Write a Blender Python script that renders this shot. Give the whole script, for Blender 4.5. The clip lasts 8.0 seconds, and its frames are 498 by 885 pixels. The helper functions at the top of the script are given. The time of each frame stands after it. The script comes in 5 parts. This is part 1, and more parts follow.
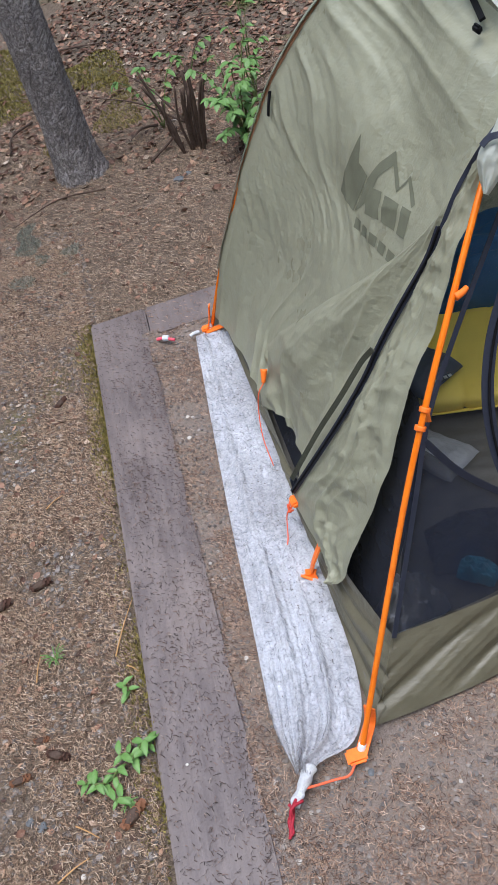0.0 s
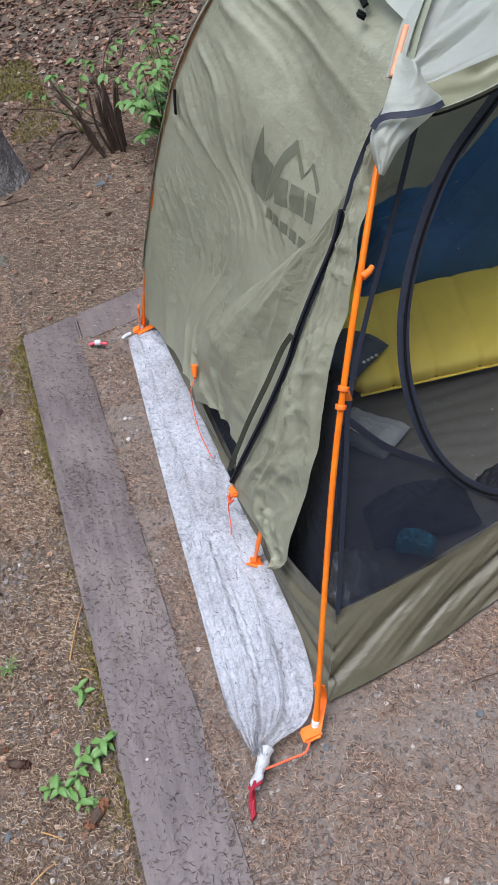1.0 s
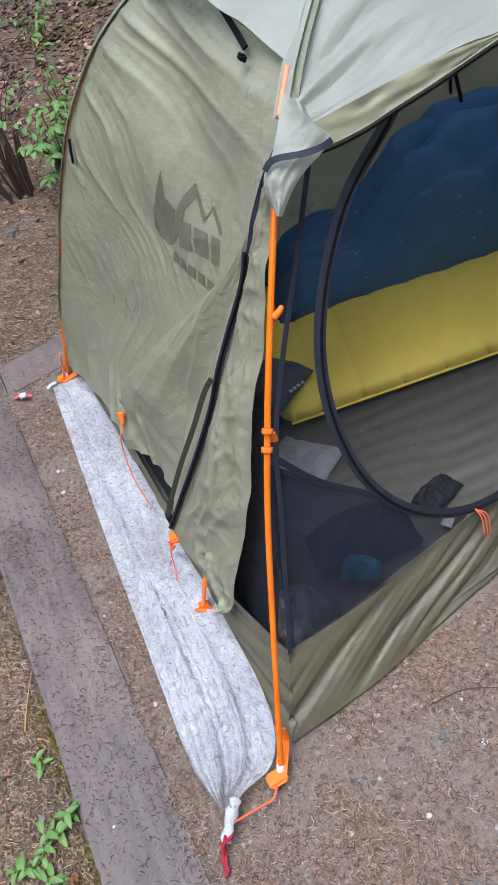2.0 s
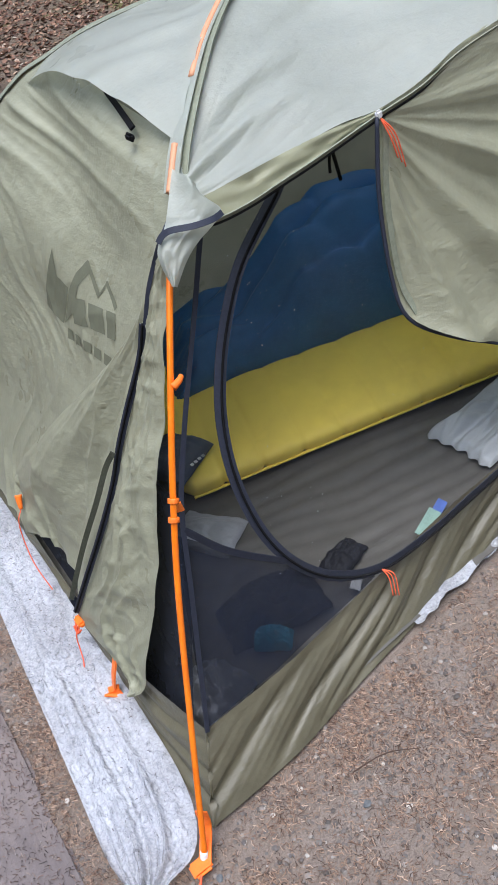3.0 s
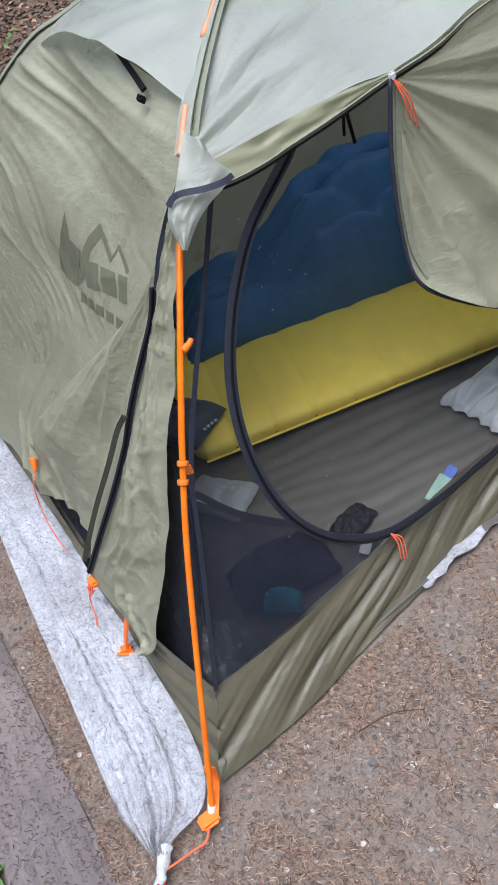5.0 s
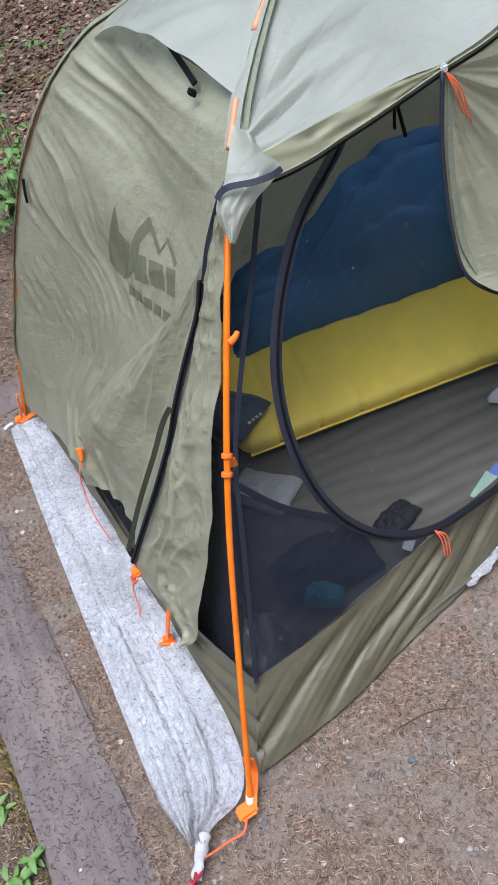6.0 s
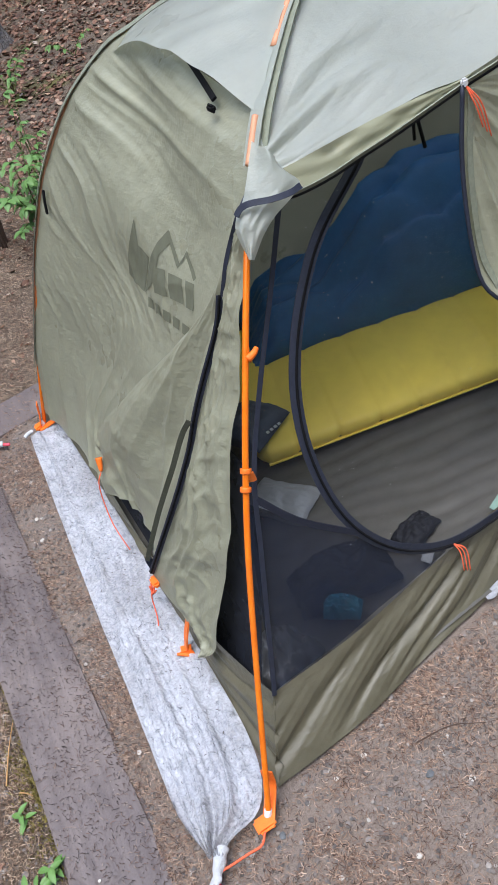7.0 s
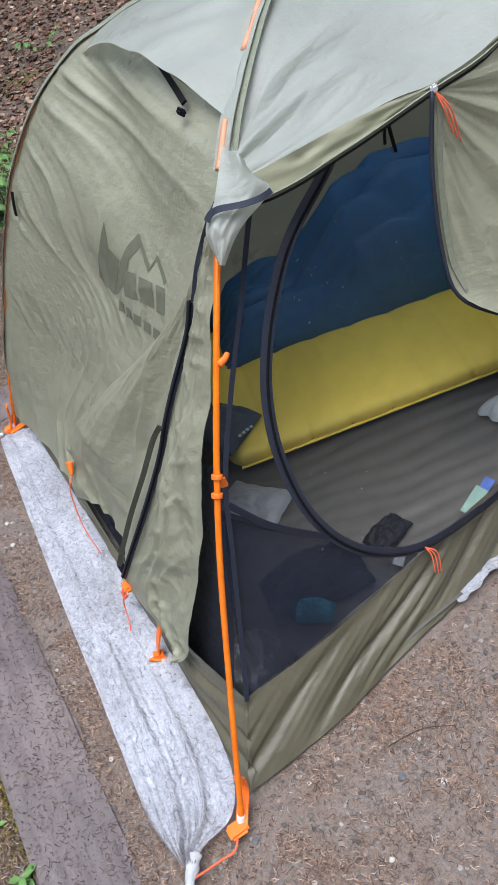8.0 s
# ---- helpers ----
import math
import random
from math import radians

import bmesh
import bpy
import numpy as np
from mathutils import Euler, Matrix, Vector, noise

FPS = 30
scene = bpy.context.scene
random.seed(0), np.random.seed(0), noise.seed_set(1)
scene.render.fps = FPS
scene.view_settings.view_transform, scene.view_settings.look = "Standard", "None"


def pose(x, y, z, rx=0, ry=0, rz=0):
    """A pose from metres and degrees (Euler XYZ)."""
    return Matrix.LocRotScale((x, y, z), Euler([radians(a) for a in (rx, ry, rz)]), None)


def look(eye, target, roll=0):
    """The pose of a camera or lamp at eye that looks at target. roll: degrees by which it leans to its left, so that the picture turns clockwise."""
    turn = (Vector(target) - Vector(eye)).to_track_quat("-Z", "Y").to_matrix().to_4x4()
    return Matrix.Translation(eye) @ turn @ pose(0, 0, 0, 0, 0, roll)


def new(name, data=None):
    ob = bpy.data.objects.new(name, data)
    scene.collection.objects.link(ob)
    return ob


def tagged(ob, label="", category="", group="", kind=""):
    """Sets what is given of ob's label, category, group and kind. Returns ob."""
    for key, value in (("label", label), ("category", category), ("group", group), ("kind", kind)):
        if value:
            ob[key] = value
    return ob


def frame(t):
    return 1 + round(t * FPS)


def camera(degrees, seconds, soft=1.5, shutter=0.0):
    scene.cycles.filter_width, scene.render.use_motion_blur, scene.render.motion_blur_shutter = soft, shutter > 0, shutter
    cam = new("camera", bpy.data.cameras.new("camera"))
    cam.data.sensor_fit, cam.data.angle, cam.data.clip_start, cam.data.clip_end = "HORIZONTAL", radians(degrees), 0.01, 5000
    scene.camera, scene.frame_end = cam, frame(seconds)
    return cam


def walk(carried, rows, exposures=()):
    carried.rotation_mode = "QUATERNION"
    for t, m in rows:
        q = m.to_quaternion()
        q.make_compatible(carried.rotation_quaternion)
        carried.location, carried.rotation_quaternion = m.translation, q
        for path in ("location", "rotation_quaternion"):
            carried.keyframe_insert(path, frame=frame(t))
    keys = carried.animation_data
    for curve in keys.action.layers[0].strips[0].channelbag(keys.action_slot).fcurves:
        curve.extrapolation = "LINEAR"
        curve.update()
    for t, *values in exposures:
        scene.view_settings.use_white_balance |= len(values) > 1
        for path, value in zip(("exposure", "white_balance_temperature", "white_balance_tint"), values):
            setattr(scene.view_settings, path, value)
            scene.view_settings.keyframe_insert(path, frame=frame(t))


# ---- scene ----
cam = camera(32.1, 8.0)
PATH = [
    (0, (0.317, -2.212, 1.34), (0.328, -0.721, 0.007), -18.5),
    (0.5, (0.328, -2.213, 1.333), (0.386, -0.738, -0.016), -18.9),
    (1, (0.353, -2.248, 1.335), (0.455, -0.785, -0.025), -21.1),
    (1.5, (0.374, -2.261, 1.34), (0.566, -0.798, -0.01), -24.3),
    (1.7, (0.404, -2.229, 1.352), (0.611, -0.785, -0.016), -24.5),
    (2.8, (0.39, -2.21, 1.325), (0.771, -0.805, -0.046), -21.6),
    (3, (0.383, -2.218, 1.33), (0.906, -0.794, 0.027), -19.8),
    (3.5, (0.384, -2.213, 1.319), (0.951, -0.868, -0.048), -18.8),
    (4, (0.382, -2.222, 1.329), (0.911, -0.859, -0.035), -19.5),
    (4.5, (0.39, -2.23, 1.33), (0.881, -0.842, -0.024), -20.3),
    (6, (0.387, -2.239, 1.33), (0.744, -0.784, 0.006), -22.6),
    (6.5, (0.395, -2.238, 1.331), (0.725, -0.764, 0.02), -23.3),
    (7, (0.398, -2.228, 1.348), (0.719, -0.755, 0.034), -23.5),
    (7.5, (0.408, -2.227, 1.353), (0.761, -0.772, 0.027), -22.7),
    (8, (0.407, -2.221, 1.351), (0.777, -0.778, 0.017), -22.3),
]
walk(cam, [(t, look(eye, target, roll)) for t, eye, target, roll in PATH], [(0.0, 1.58), (1.5, 1.62), (3.0, 1.72), (4.5, 1.74), (6.0, 1.68), (8.0, 1.67)])

# ---- world and light: an overcast sky over a forest clearing ----
world = bpy.data.worlds.new("overcast_sky")
scene.world = world
world.use_nodes = True
wn = world.node_tree.nodes
sky = wn.new("ShaderNodeTexSky")
sky.sky_type, sky.sun_disc = "NISHITA", False
sky.sun_elevation, sky.sun_rotation, sky.dust_density, sky.air_density = radians(78), radians(-162), 0.8, 1.0
pale = wn.new("ShaderNodeHueSaturation")
pale.inputs["Saturation"].default_value = 1.0
world.node_tree.links.new(sky.outputs[0], pale.inputs["Color"])
world.node_tree.links.new(pale.outputs[0], wn["Background"].inputs[0])
wn["Background"].inputs[1].default_value = 0.15
sun = new("sun", bpy.data.lights.new("sun", "SUN"))
sun.data.energy, sun.data.angle, sun.data.color = 1.5, radians(50), (1.0, 0.99, 0.975)
sun.matrix_world = look((-0.4, -1.2, 6.5), (0, 0, 0))


# ---- materials ----
def mat(name, rough=0.7, spec=0.3, metal=0.0):
    m = bpy.data.materials.new(name)
    m.use_nodes = True
    b = m.node_tree.nodes["Principled BSDF"]
    b.inputs["Roughness"].default_value = rough
    b.inputs["Specular IOR Level"].default_value = spec
    b.inputs["Metallic"].default_value = metal
    return m, m.node_tree.nodes, m.node_tree.links, b


def noise_tex(n, l, scale, detail=6, rough=0.6, coord="Object", stretch=None):
    tc = n.new("ShaderNodeTexCoord")
    tex = n.new("ShaderNodeTexNoise")
    tex.inputs["Scale"].default_value, tex.inputs["Detail"].default_value, tex.inputs["Roughness"].default_value = scale, detail, rough
    src = tc.outputs[coord]
    if stretch:
        mp = n.new("ShaderNodeMapping")
        mp.inputs["Scale"].default_value = stretch
        l.new(src, mp.inputs[0])
        src = mp.outputs[0]
    l.new(src, tex.inputs["Vector"])
    return tex.outputs["Fac"]


def ramp(n, l, fac, stops):
    r = n.new("ShaderNodeValToRGB")
    while len(r.color_ramp.elements) < len(stops):
        r.color_ramp.elements.new(0.5)
    for e, (p, c) in zip(r.color_ramp.elements, stops):
        e.position, e.color = p, (*c, 1)
    l.new(fac, r.inputs[0])
    return r.outputs[0]


def mix(n, l, fac, a, b, mode="MIX"):
    m = n.new("ShaderNodeMix")
    m.data_type, m.blend_type = "RGBA", mode
    for sock, v in ((m.inputs[0], fac), (m.inputs[6], a), (m.inputs[7], b)):
        if isinstance(v, (int, float)):
            sock.default_value = v
        elif isinstance(v, tuple):
            sock.default_value = (*v, 1)
        else:
            l.new(v, sock)
    return m.outputs[2]


def bump(n, l, b, fac, strength, dist=0.01, prev=None):
    k = n.new("ShaderNodeBump")
    k.inputs["Strength"].default_value, k.inputs["Distance"].default_value = strength, dist
    l.new(fac, k.inputs["Height"])
    if prev:
        l.new(prev, k.inputs["Normal"])
    l.new(k.outputs[0], b.inputs["Normal"])
    return k.outputs[0]


def island(n, l, stops):
    g = n.new("ShaderNodeNewGeometry")
    return ramp(n, l, g.outputs["Random Per Island"], stops)


def simple(name, color, rough=0.6, spec=0.3, vary=0.25, scale=40.0, bumps=0.15, dist=0.002):
    """A plain coloured surface with mottling at two scales and fine relief."""
    m, n, l, b = mat(name, rough, spec)
    f1, f2 = noise_tex(n, l, scale), noise_tex(n, l, scale * 7, 3)
    dark, light = tuple(c * (1 - vary) for c in color), tuple(min(1, c * (1 + vary)) for c in color)
    c = ramp(n, l, f1, [(0.3, dark), (0.7, light)])
    c = mix(n, l, 0.35, c, ramp(n, l, f2, [(0.3, dark), (0.7, light)]))
    l.new(c, b.inputs["Base Color"])
    if bumps:
        bump(n, l, b, f2, bumps, dist)
    return m


def scatter_mat(name, stops, rough=0.7, spec=0.3):
    m, n, l, b = mat(name, rough, spec)
    c = island(n, l, stops)
    f = noise_tex(n, l, 120)
    l.new(mix(n, l, 0.5, c, ramp(n, l, f, [(0.3, (0.5, 0.5, 0.5)), (0.7, (1, 1, 1))]), "MULTIPLY"), b.inputs["Base Color"])
    return m


def creases(n, l, scale, stretch, turn=0.0):
    """Fine straight creases: ridged noise drawn out along one direction."""
    tc, mp, tex = n.new("ShaderNodeTexCoord"), n.new("ShaderNodeMapping"), n.new("ShaderNodeTexNoise")
    mp.inputs["Rotation"].default_value = (turn, turn * 0.6, 0.3 * turn)
    mp.inputs["Scale"].default_value = stretch
    tex.noise_type = "RIDGED_MULTIFRACTAL"
    tex.inputs["Scale"].default_value, tex.inputs["Detail"].default_value, tex.inputs["Roughness"].default_value = scale, 5, 0.55
    tex.inputs["Distortion"].default_value = 0.6
    l.new(tc.outputs["Object"], mp.inputs[0])
    l.new(mp.outputs[0], tex.inputs["Vector"])
    return tex.outputs["Fac"]


def cloth(name, color, rough=0.42, through_light=0.3, crinkle=0.25, spec=0.5, vary=0.12):
    """Thin coated tent nylon: a little light passes through, fine creases, damp patches."""
    m, n, l, b = mat(name, rough, spec)
    big, small = noise_tex(n, l, 5, 4), noise_tex(n, l, 40, 5, 0.6)
    cr1, cr2 = creases(n, l, 26, (0.8, 2.4, 0.9), 0.7), creases(n, l, 75, (2.0, 0.8, 0.9), -0.9)
    weave = noise_tex(n, l, 700, 2)
    dark, light = tuple(c * (1 - vary) for c in color), tuple(min(1, c * (1 + vary)) for c in color)
    c = mix(n, l, 0.4, ramp(n, l, big, [(0.3, dark), (0.7, light)]), ramp(n, l, small, [(0.25, dark), (0.75, light)]))
    c = mix(n, l, 0.22, c, ramp(n, l, weave, [(0.3, dark), (0.7, light)]))
    l.new(c, b.inputs["Base Color"])
    l.new(ramp(n, l, big, [(0.35, (rough - 0.08,) * 3), (0.65, (rough + 0.12,) * 3)]), b.inputs["Roughness"])
    fib1, fib2 = noise_tex(n, l, 38, 5, 0.62, "Object", (0.8, 1.1, 2.6)), noise_tex(n, l, 95, 4, 0.6, "Object", (1.0, 2.4, 0.9))
    k = bump(n, l, b, cr1, crinkle * 0.22, 0.005)
    k = bump(n, l, b, cr2, crinkle * 0.22, 0.0025, k)
    k = bump(n, l, b, fib1, crinkle * 0.60, 0.006, k)
    k = bump(n, l, b, fib2, crinkle * 0.50, 0.003, k)
    k = bump(n, l, b, weave, 0.10, 0.001, k)
    tr = n.new("ShaderNodeBsdfTranslucent")
    l.new(c, tr.inputs[0])
    mx = n.new("ShaderNodeMixShader")
    mx.inputs[0].default_value = through_light
    l.new(b.outputs[0], mx.inputs[1])
    l.new(tr.outputs[0], mx.inputs[2])
    l.new(mx.outputs[0], n["Material Output"].inputs[0])
    return m


def net(name, color, cover):
    """No-see-um netting: dark yarn that lets part of the light through."""
    m, n, l, b = mat(name, 0.8, 0.2)
    b.inputs["Base Color"].default_value = (*color, 1)
    tp = n.new("ShaderNodeBsdfTransparent")
    mx = n.new("ShaderNodeMixShader")
    f = noise_tex(n, l, 14, 3)
    l.new(ramp(n, l, f, [(0.3, (cover - 0.05,) * 3), (0.7, (cover + 0.05,) * 3)]), mx.inputs[0])
    l.new(tp.outputs[0], mx.inputs[1])
    l.new(b.outputs[0], mx.inputs[2])
    l.new(mx.outputs[0], n["Material Output"].inputs[0])
    return m


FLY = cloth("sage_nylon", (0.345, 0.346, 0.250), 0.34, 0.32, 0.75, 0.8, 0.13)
# same fly cloth for upward faces, with the sky's brightness put into the colour
FLY_SKYLIT = cloth("skylit_sage_nylon", (0.54, 0.57, 0.51), 0.34, 0.57, 0.85, 0.6, 0.08)
LINING = cloth("yellow_green_lining", (0.37, 0.37, 0.25), 0.5, 0.35)
TUB = cloth("olive_floor_nylon", (0.112, 0.102, 0.068), 0.42, 0.06, 0.5, 0.45, 0.25)
FLOOR_IN = cloth("dark_floor_nylon", (0.095, 0.090, 0.082), 0.42, 0.0, 0.35, 0.4, 0.25)
# yarn colour raised above black to paint the haze of lit mesh
NET = net("hazed_black_netting", (0.045, 0.047, 0.055), 0.12)
# nearly opaque and blacker: stands in for the shade inside the end wall
NET_SHADE = net("shade_black_netting", (0.009, 0.011, 0.018), 0.90)
NET_THIN = net("thin_black_netting", (0.02, 0.022, 0.026), 0.16)
POCKET = net("navy_pocket_netting", (0.009, 0.013, 0.026), 0.76)
ZIP = simple("navy_zip_tape", (0.022, 0.026, 0.042), 0.6, 0.3, 0.3, 200)
BLACK = simple("black_webbing", (0.008, 0.008, 0.009), 0.9, 0.1, 0.3, 200)
SEAM = simple("sage_seam_tape", (0.20, 0.215, 0.16), 0.55, 0.3, 0.25, 150, 0.4)
ZIP_OLIVE = simple("dark_olive_zip_tape", (0.055, 0.058, 0.042), 0.7, 0.2, 0.5, 260, 0.5)
PRINT = simple("dark_green_print", (0.118, 0.122, 0.084), 0.5, 0.3, 0.15, 60)
ORANGE = simple("orange_webbing", (0.85, 0.17, 0.02), 0.5, 0.3, 0.15, 150)
CORD = simple("red_orange_cord", (0.75, 0.13, 0.06), 0.6, 0.2, 0.25, 300)
CRIMSON = simple("crimson_cord", (0.30, 0.02, 0.035), 0.6, 0.2, 0.35, 300)
PEACH = simple("pole_seen_through_nylon", (0.56, 0.27, 0.15), 0.45, 0.3, 0.12, 60)
m, n, l, b = mat("orange_anodised_pole", 0.25, 0.6, 0.25)
l.new(ramp(n, l, noise_tex(n, l, 30), [(0.3, (0.85, 0.17, 0.008)), (0.7, (0.98, 0.25, 0.012))]), b.inputs["Base Color"])
POLE = m
SILVER = simple("silver_ferrule", (0.6, 0.6, 0.6), 0.3, 0.6, 0.1)
MAT_Y = cloth("mustard_sleeping_mat", (0.98, 0.71, 0.125), 0.45, 0.0, 0.15, 0.3, 0.1)
BAG = cloth("navy_down_bag", (0.022, 0.108, 0.29), 0.5, 0.0, 0.3, 0.4, 0.25)
PILLOW = cloth("slate_pillow", (0.06, 0.075, 0.11), 0.55, 0.0, 0.2, 0.3, 0.2)
WHITE_BAG = cloth("frosted_plastic_bag", (0.55, 0.58, 0.60), 0.35, 0.3, 0.3, 0.5, 0.1)
GREY_BAG = cloth("grey_stuff_sack", (0.30, 0.31, 0.33), 0.4, 0.1, 0.3, 0.4, 0.15)
PALE = simple("pale_lettering", (0.55, 0.57, 0.6), 0.5)
DARKBAG = cloth("dark_clothes", (0.011, 0.012, 0.017), 0.7, 0.0, 0.5, 0.2, 0.4)
TEAL = cloth("teal_fabric", (0.03, 0.30, 0.45), 0.6, 0.0, 0.3, 0.3, 0.3)
MINT = simple("mint_card", (0.22, 0.34, 0.29), 0.5)
BLUE = simple("blue_card", (0.08, 0.14, 0.42), 0.5)

# clear plastic groundsheet, crinkled and wet
m, n, l, b = mat("clear_plastic_sheet", 0.13, 1.0)
f1, f2, f3 = noise_tex(n, l, 7, 5, 0.6, "Object", (1.6, 0.7, 1)), noise_tex(n, l, 60, 6, 0.75), noise_tex(n, l, 220, 3, 0.7)
c1, c2 = creases(n, l, 16, (1.3, 0.6, 1), 0.3), creases(n, l, 70, (1.2, 0.85, 1), -0.6)
l.new(ramp(n, l, f2, [(0.3, (0.50, 0.52, 0.57)), (0.7, (0.71, 0.73, 0.79))]), b.inputs["Base Color"])
k = bump(n, l, b, c1, 0.8, 0.02)
k = bump(n, l, b, c2, 0.9, 0.014, k)
k = bump(n, l, b, f2, 0.5, 0.007, k)
bump(n, l, b, f3, 0.9, 0.008, k)
tp = n.new("ShaderNodeBsdfTransparent")
mx = n.new("ShaderNodeMixShader")
veil = mix(n, l, 0.45, ramp(n, l, f1, [(0.36, (0.50,) * 3), (0.60, (0.97,) * 3)]), ramp(n, l, f3, [(0.35, (0.55,) * 3), (0.6, (1.0,) * 3)]))
l.new(veil, mx.inputs[0])
l.new(tp.outputs[0], mx.inputs[1])
l.new(b.outputs[0], mx.inputs[2])
l.new(mx.outputs[0], n["Material Output"].inputs[0])
SHEET = m
TAIL = simple("bunched_film", (0.66, 0.68, 0.71), 0.25, 0.7, 0.15, 90, 0.8, 0.006)

# weathered, damp railway timber
m, n, l, b = mat("weathered_timber", 0.5, 0.35)
g = noise_tex(n, l, 9, 8, 0.65, "Object", (6, 0.7, 6))
s2 = noise_tex(n, l, 3.5, 6)
c = ramp(n, l, g, [(0.25, (0.088, 0.071, 0.069)), (0.75, (0.172, 0.143, 0.137))])
c = mix(n, l, ramp(n, l, s2, [(0.45, (0, 0, 0)), (0.72, (0.6, 0.6, 0.6))]), c, (0.22, 0.178, 0.162))
l.new(c, b.inputs["Base Color"])
l.new(ramp(n, l, s2, [(0.3, (0.26,) * 3), (0.7, (0.55,) * 3)]), b.inputs["Roughness"])
k = bump(n, l, b, g, 0.25, 0.004)
bump(n, l, b, noise_tex(n, l, 160, 4, 0.7), 0.35, 0.003, k)
TIMBER = m

# gravel and grit of the pad
m, n, l, b = mat("gravel_grit", 0.8, 0.25)
big, mid_, fine = noise_tex(n, l, 3.0, 5), noise_tex(n, l, 90, 5, 0.7), noise_tex(n, l, 420, 3, 0.7)
c = ramp(n, l, mid_, [(0.25, (0.08, 0.062, 0.053)), (0.5, (0.21, 0.168, 0.145)), (0.8, (0.37, 0.315, 0.28))])
c = mix(n, l, 0.45, c, ramp(n, l, fine, [(0.38, (0.02, 0.018, 0.016)), (0.64, (0.36, 0.31, 0.275))]))
c = mix(n, l, ramp(n, l, big, [(0.36, (0.1, 0.1, 0.1)), (0.62, (0.6, 0.6, 0.6))]), c, (0.192, 0.146, 0.116))
l.new(c, b.inputs["Base Color"])
k = bump(n, l, b, mid_, 0.8, 0.006)
bump(n, l, b, fine, 0.6, 0.003, k)
GRAVEL = m

# forest floor: rusty needle duff with moss and darker litter
m, n, l, b = mat("forest_duff", 0.85, 0.2)
big, mid_, fine = noise_tex(n, l, 1.3, 5), noise_tex(n, l, 45, 6, 0.7), noise_tex(n, l, 260, 4, 0.7, "Object", (1, 1.6, 1))
c = ramp(n, l, mid_, [(0.25, (0.07, 0.048, 0.036)), (0.5, (0.183, 0.140, 0.106)), (0.8, (0.35, 0.265, 0.21))])
c = mix(n, l, 0.5, c, ramp(n, l, fine, [(0.38, (0.022, 0.016, 0.012)), (0.64, (0.305, 0.232, 0.168))]))
moss = mix(n, l, 0.5, (0.11, 0.12, 0.02), ramp(n, l, mid_, [(0.3, (0.05, 0.06, 0.012)), (0.7, (0.2, 0.19, 0.04))]))
c = mix(n, l, ramp(n, l, big, [(0.57, (0, 0, 0)), (0.68, (0.8, 0.8, 0.8))]), c, moss)
l.new(c, b.inputs["Base Color"])
k = bump(n, l, b, mid_, 0.9, 0.02)
bump(n, l, b, fine, 0.7, 0.005, k)
DUFF = m

# scaly grey bark
m, n, l, b = mat("spruce_bark", 0.85, 0.2)
big, mid_ = noise_tex(n, l, 22, 6, 0.65, "Object", (1, 1, 0.45)), noise_tex(n, l, 110, 5, 0.7)
tc, vo = n.new("ShaderNodeTexCoord"), n.new("ShaderNodeTexVoronoi")
vo.feature, vo.inputs["Scale"].default_value, vo.inputs["Randomness"].default_value = "DISTANCE_TO_EDGE", 48, 1.0
wob = mix(n, l, 0.12, tc.outputs["Object"], noise_tex(n, l, 30, 3))
l.new(wob, vo.inputs["Vector"])
c = ramp(n, l, big, [(0.3, (0.17, 0.15, 0.142)), (0.55, (0.36, 0.325, 0.31)), (0.8, (0.54, 0.50, 0.48))])
c = mix(n, l, 0.4, c, ramp(n, l, mid_, [(0.3, (0.06, 0.052, 0.05)), (0.7, (0.46, 0.43, 0.42))]))
c = mix(n, l, 0.8, c, ramp(n, l, vo.outputs["Distance"], [(0.0, (0.22, 0.2, 0.19)), (0.18, (1, 1, 1))]), "MULTIPLY")
l.new(c, b.inputs["Base Color"])
k = bump(n, l, b, vo.outputs["Distance"], 0.8, 0.02)
k = bump(n, l, b, big, 0.9, 0.02, k)
bump(n, l, b, mid_, 0.8, 0.008, k)
BARK = m

NEEDLE = scatter_mat("dry_needles", [(0.0, (0.03, 0.018, 0.013)), (0.3, (0.13, 0.075, 0.052)), (0.65, (0.285, 0.178, 0.124)), (0.92, (0.41, 0.285, 0.205)), (1.0, (0.56, 0.42, 0.32))])
STONE = scatter_mat("small_stones", [(0.0, (0.085, 0.074, 0.068)), (0.45, (0.20, 0.168, 0.15)), (0.7, (0.13, 0.118, 0.112)), (0.95, (0.27, 0.235, 0.21)), (1.0, (0.46, 0.43, 0.39))], 0.6)
LITTER = scatter_mat("dead_leaves", [(0.0, (0.06, 0.034, 0.025)), (0.4, (0.17, 0.088, 0.060)), (0.75, (0.30, 0.165, 0.110)), (0.93, (0.42, 0.27, 0.18)), (1.0, (0.50, 0.42, 0.34))])
MOSS = scatter_mat("moss_tufts", [(0.0, (0.13, 0.11, 0.03)), (0.5, (0.24, 0.20, 0.055)), (1.0, (0.36, 0.29, 0.10))])
LEAF = scatter_mat("green_leaf", [(0.0, (0.06, 0.14, 0.035)), (0.6, (0.12, 0.24, 0.06)), (1.0, (0.22, 0.34, 0.08))], 0.5, 0.4)
STEM = simple("green_stem", (0.12, 0.15, 0.05), 0.6)
TWIG = simple("dead_twig", (0.075, 0.05, 0.038), 0.8, 0.2, 0.4)
CONE = simple("pine_cone", (0.17, 0.075, 0.04), 0.7, 0.2, 0.45, 60)
WHITE_ST = simple("white_quartz", (0.46, 0.43, 0.39), 0.6, 0.3, 0.15, 80)
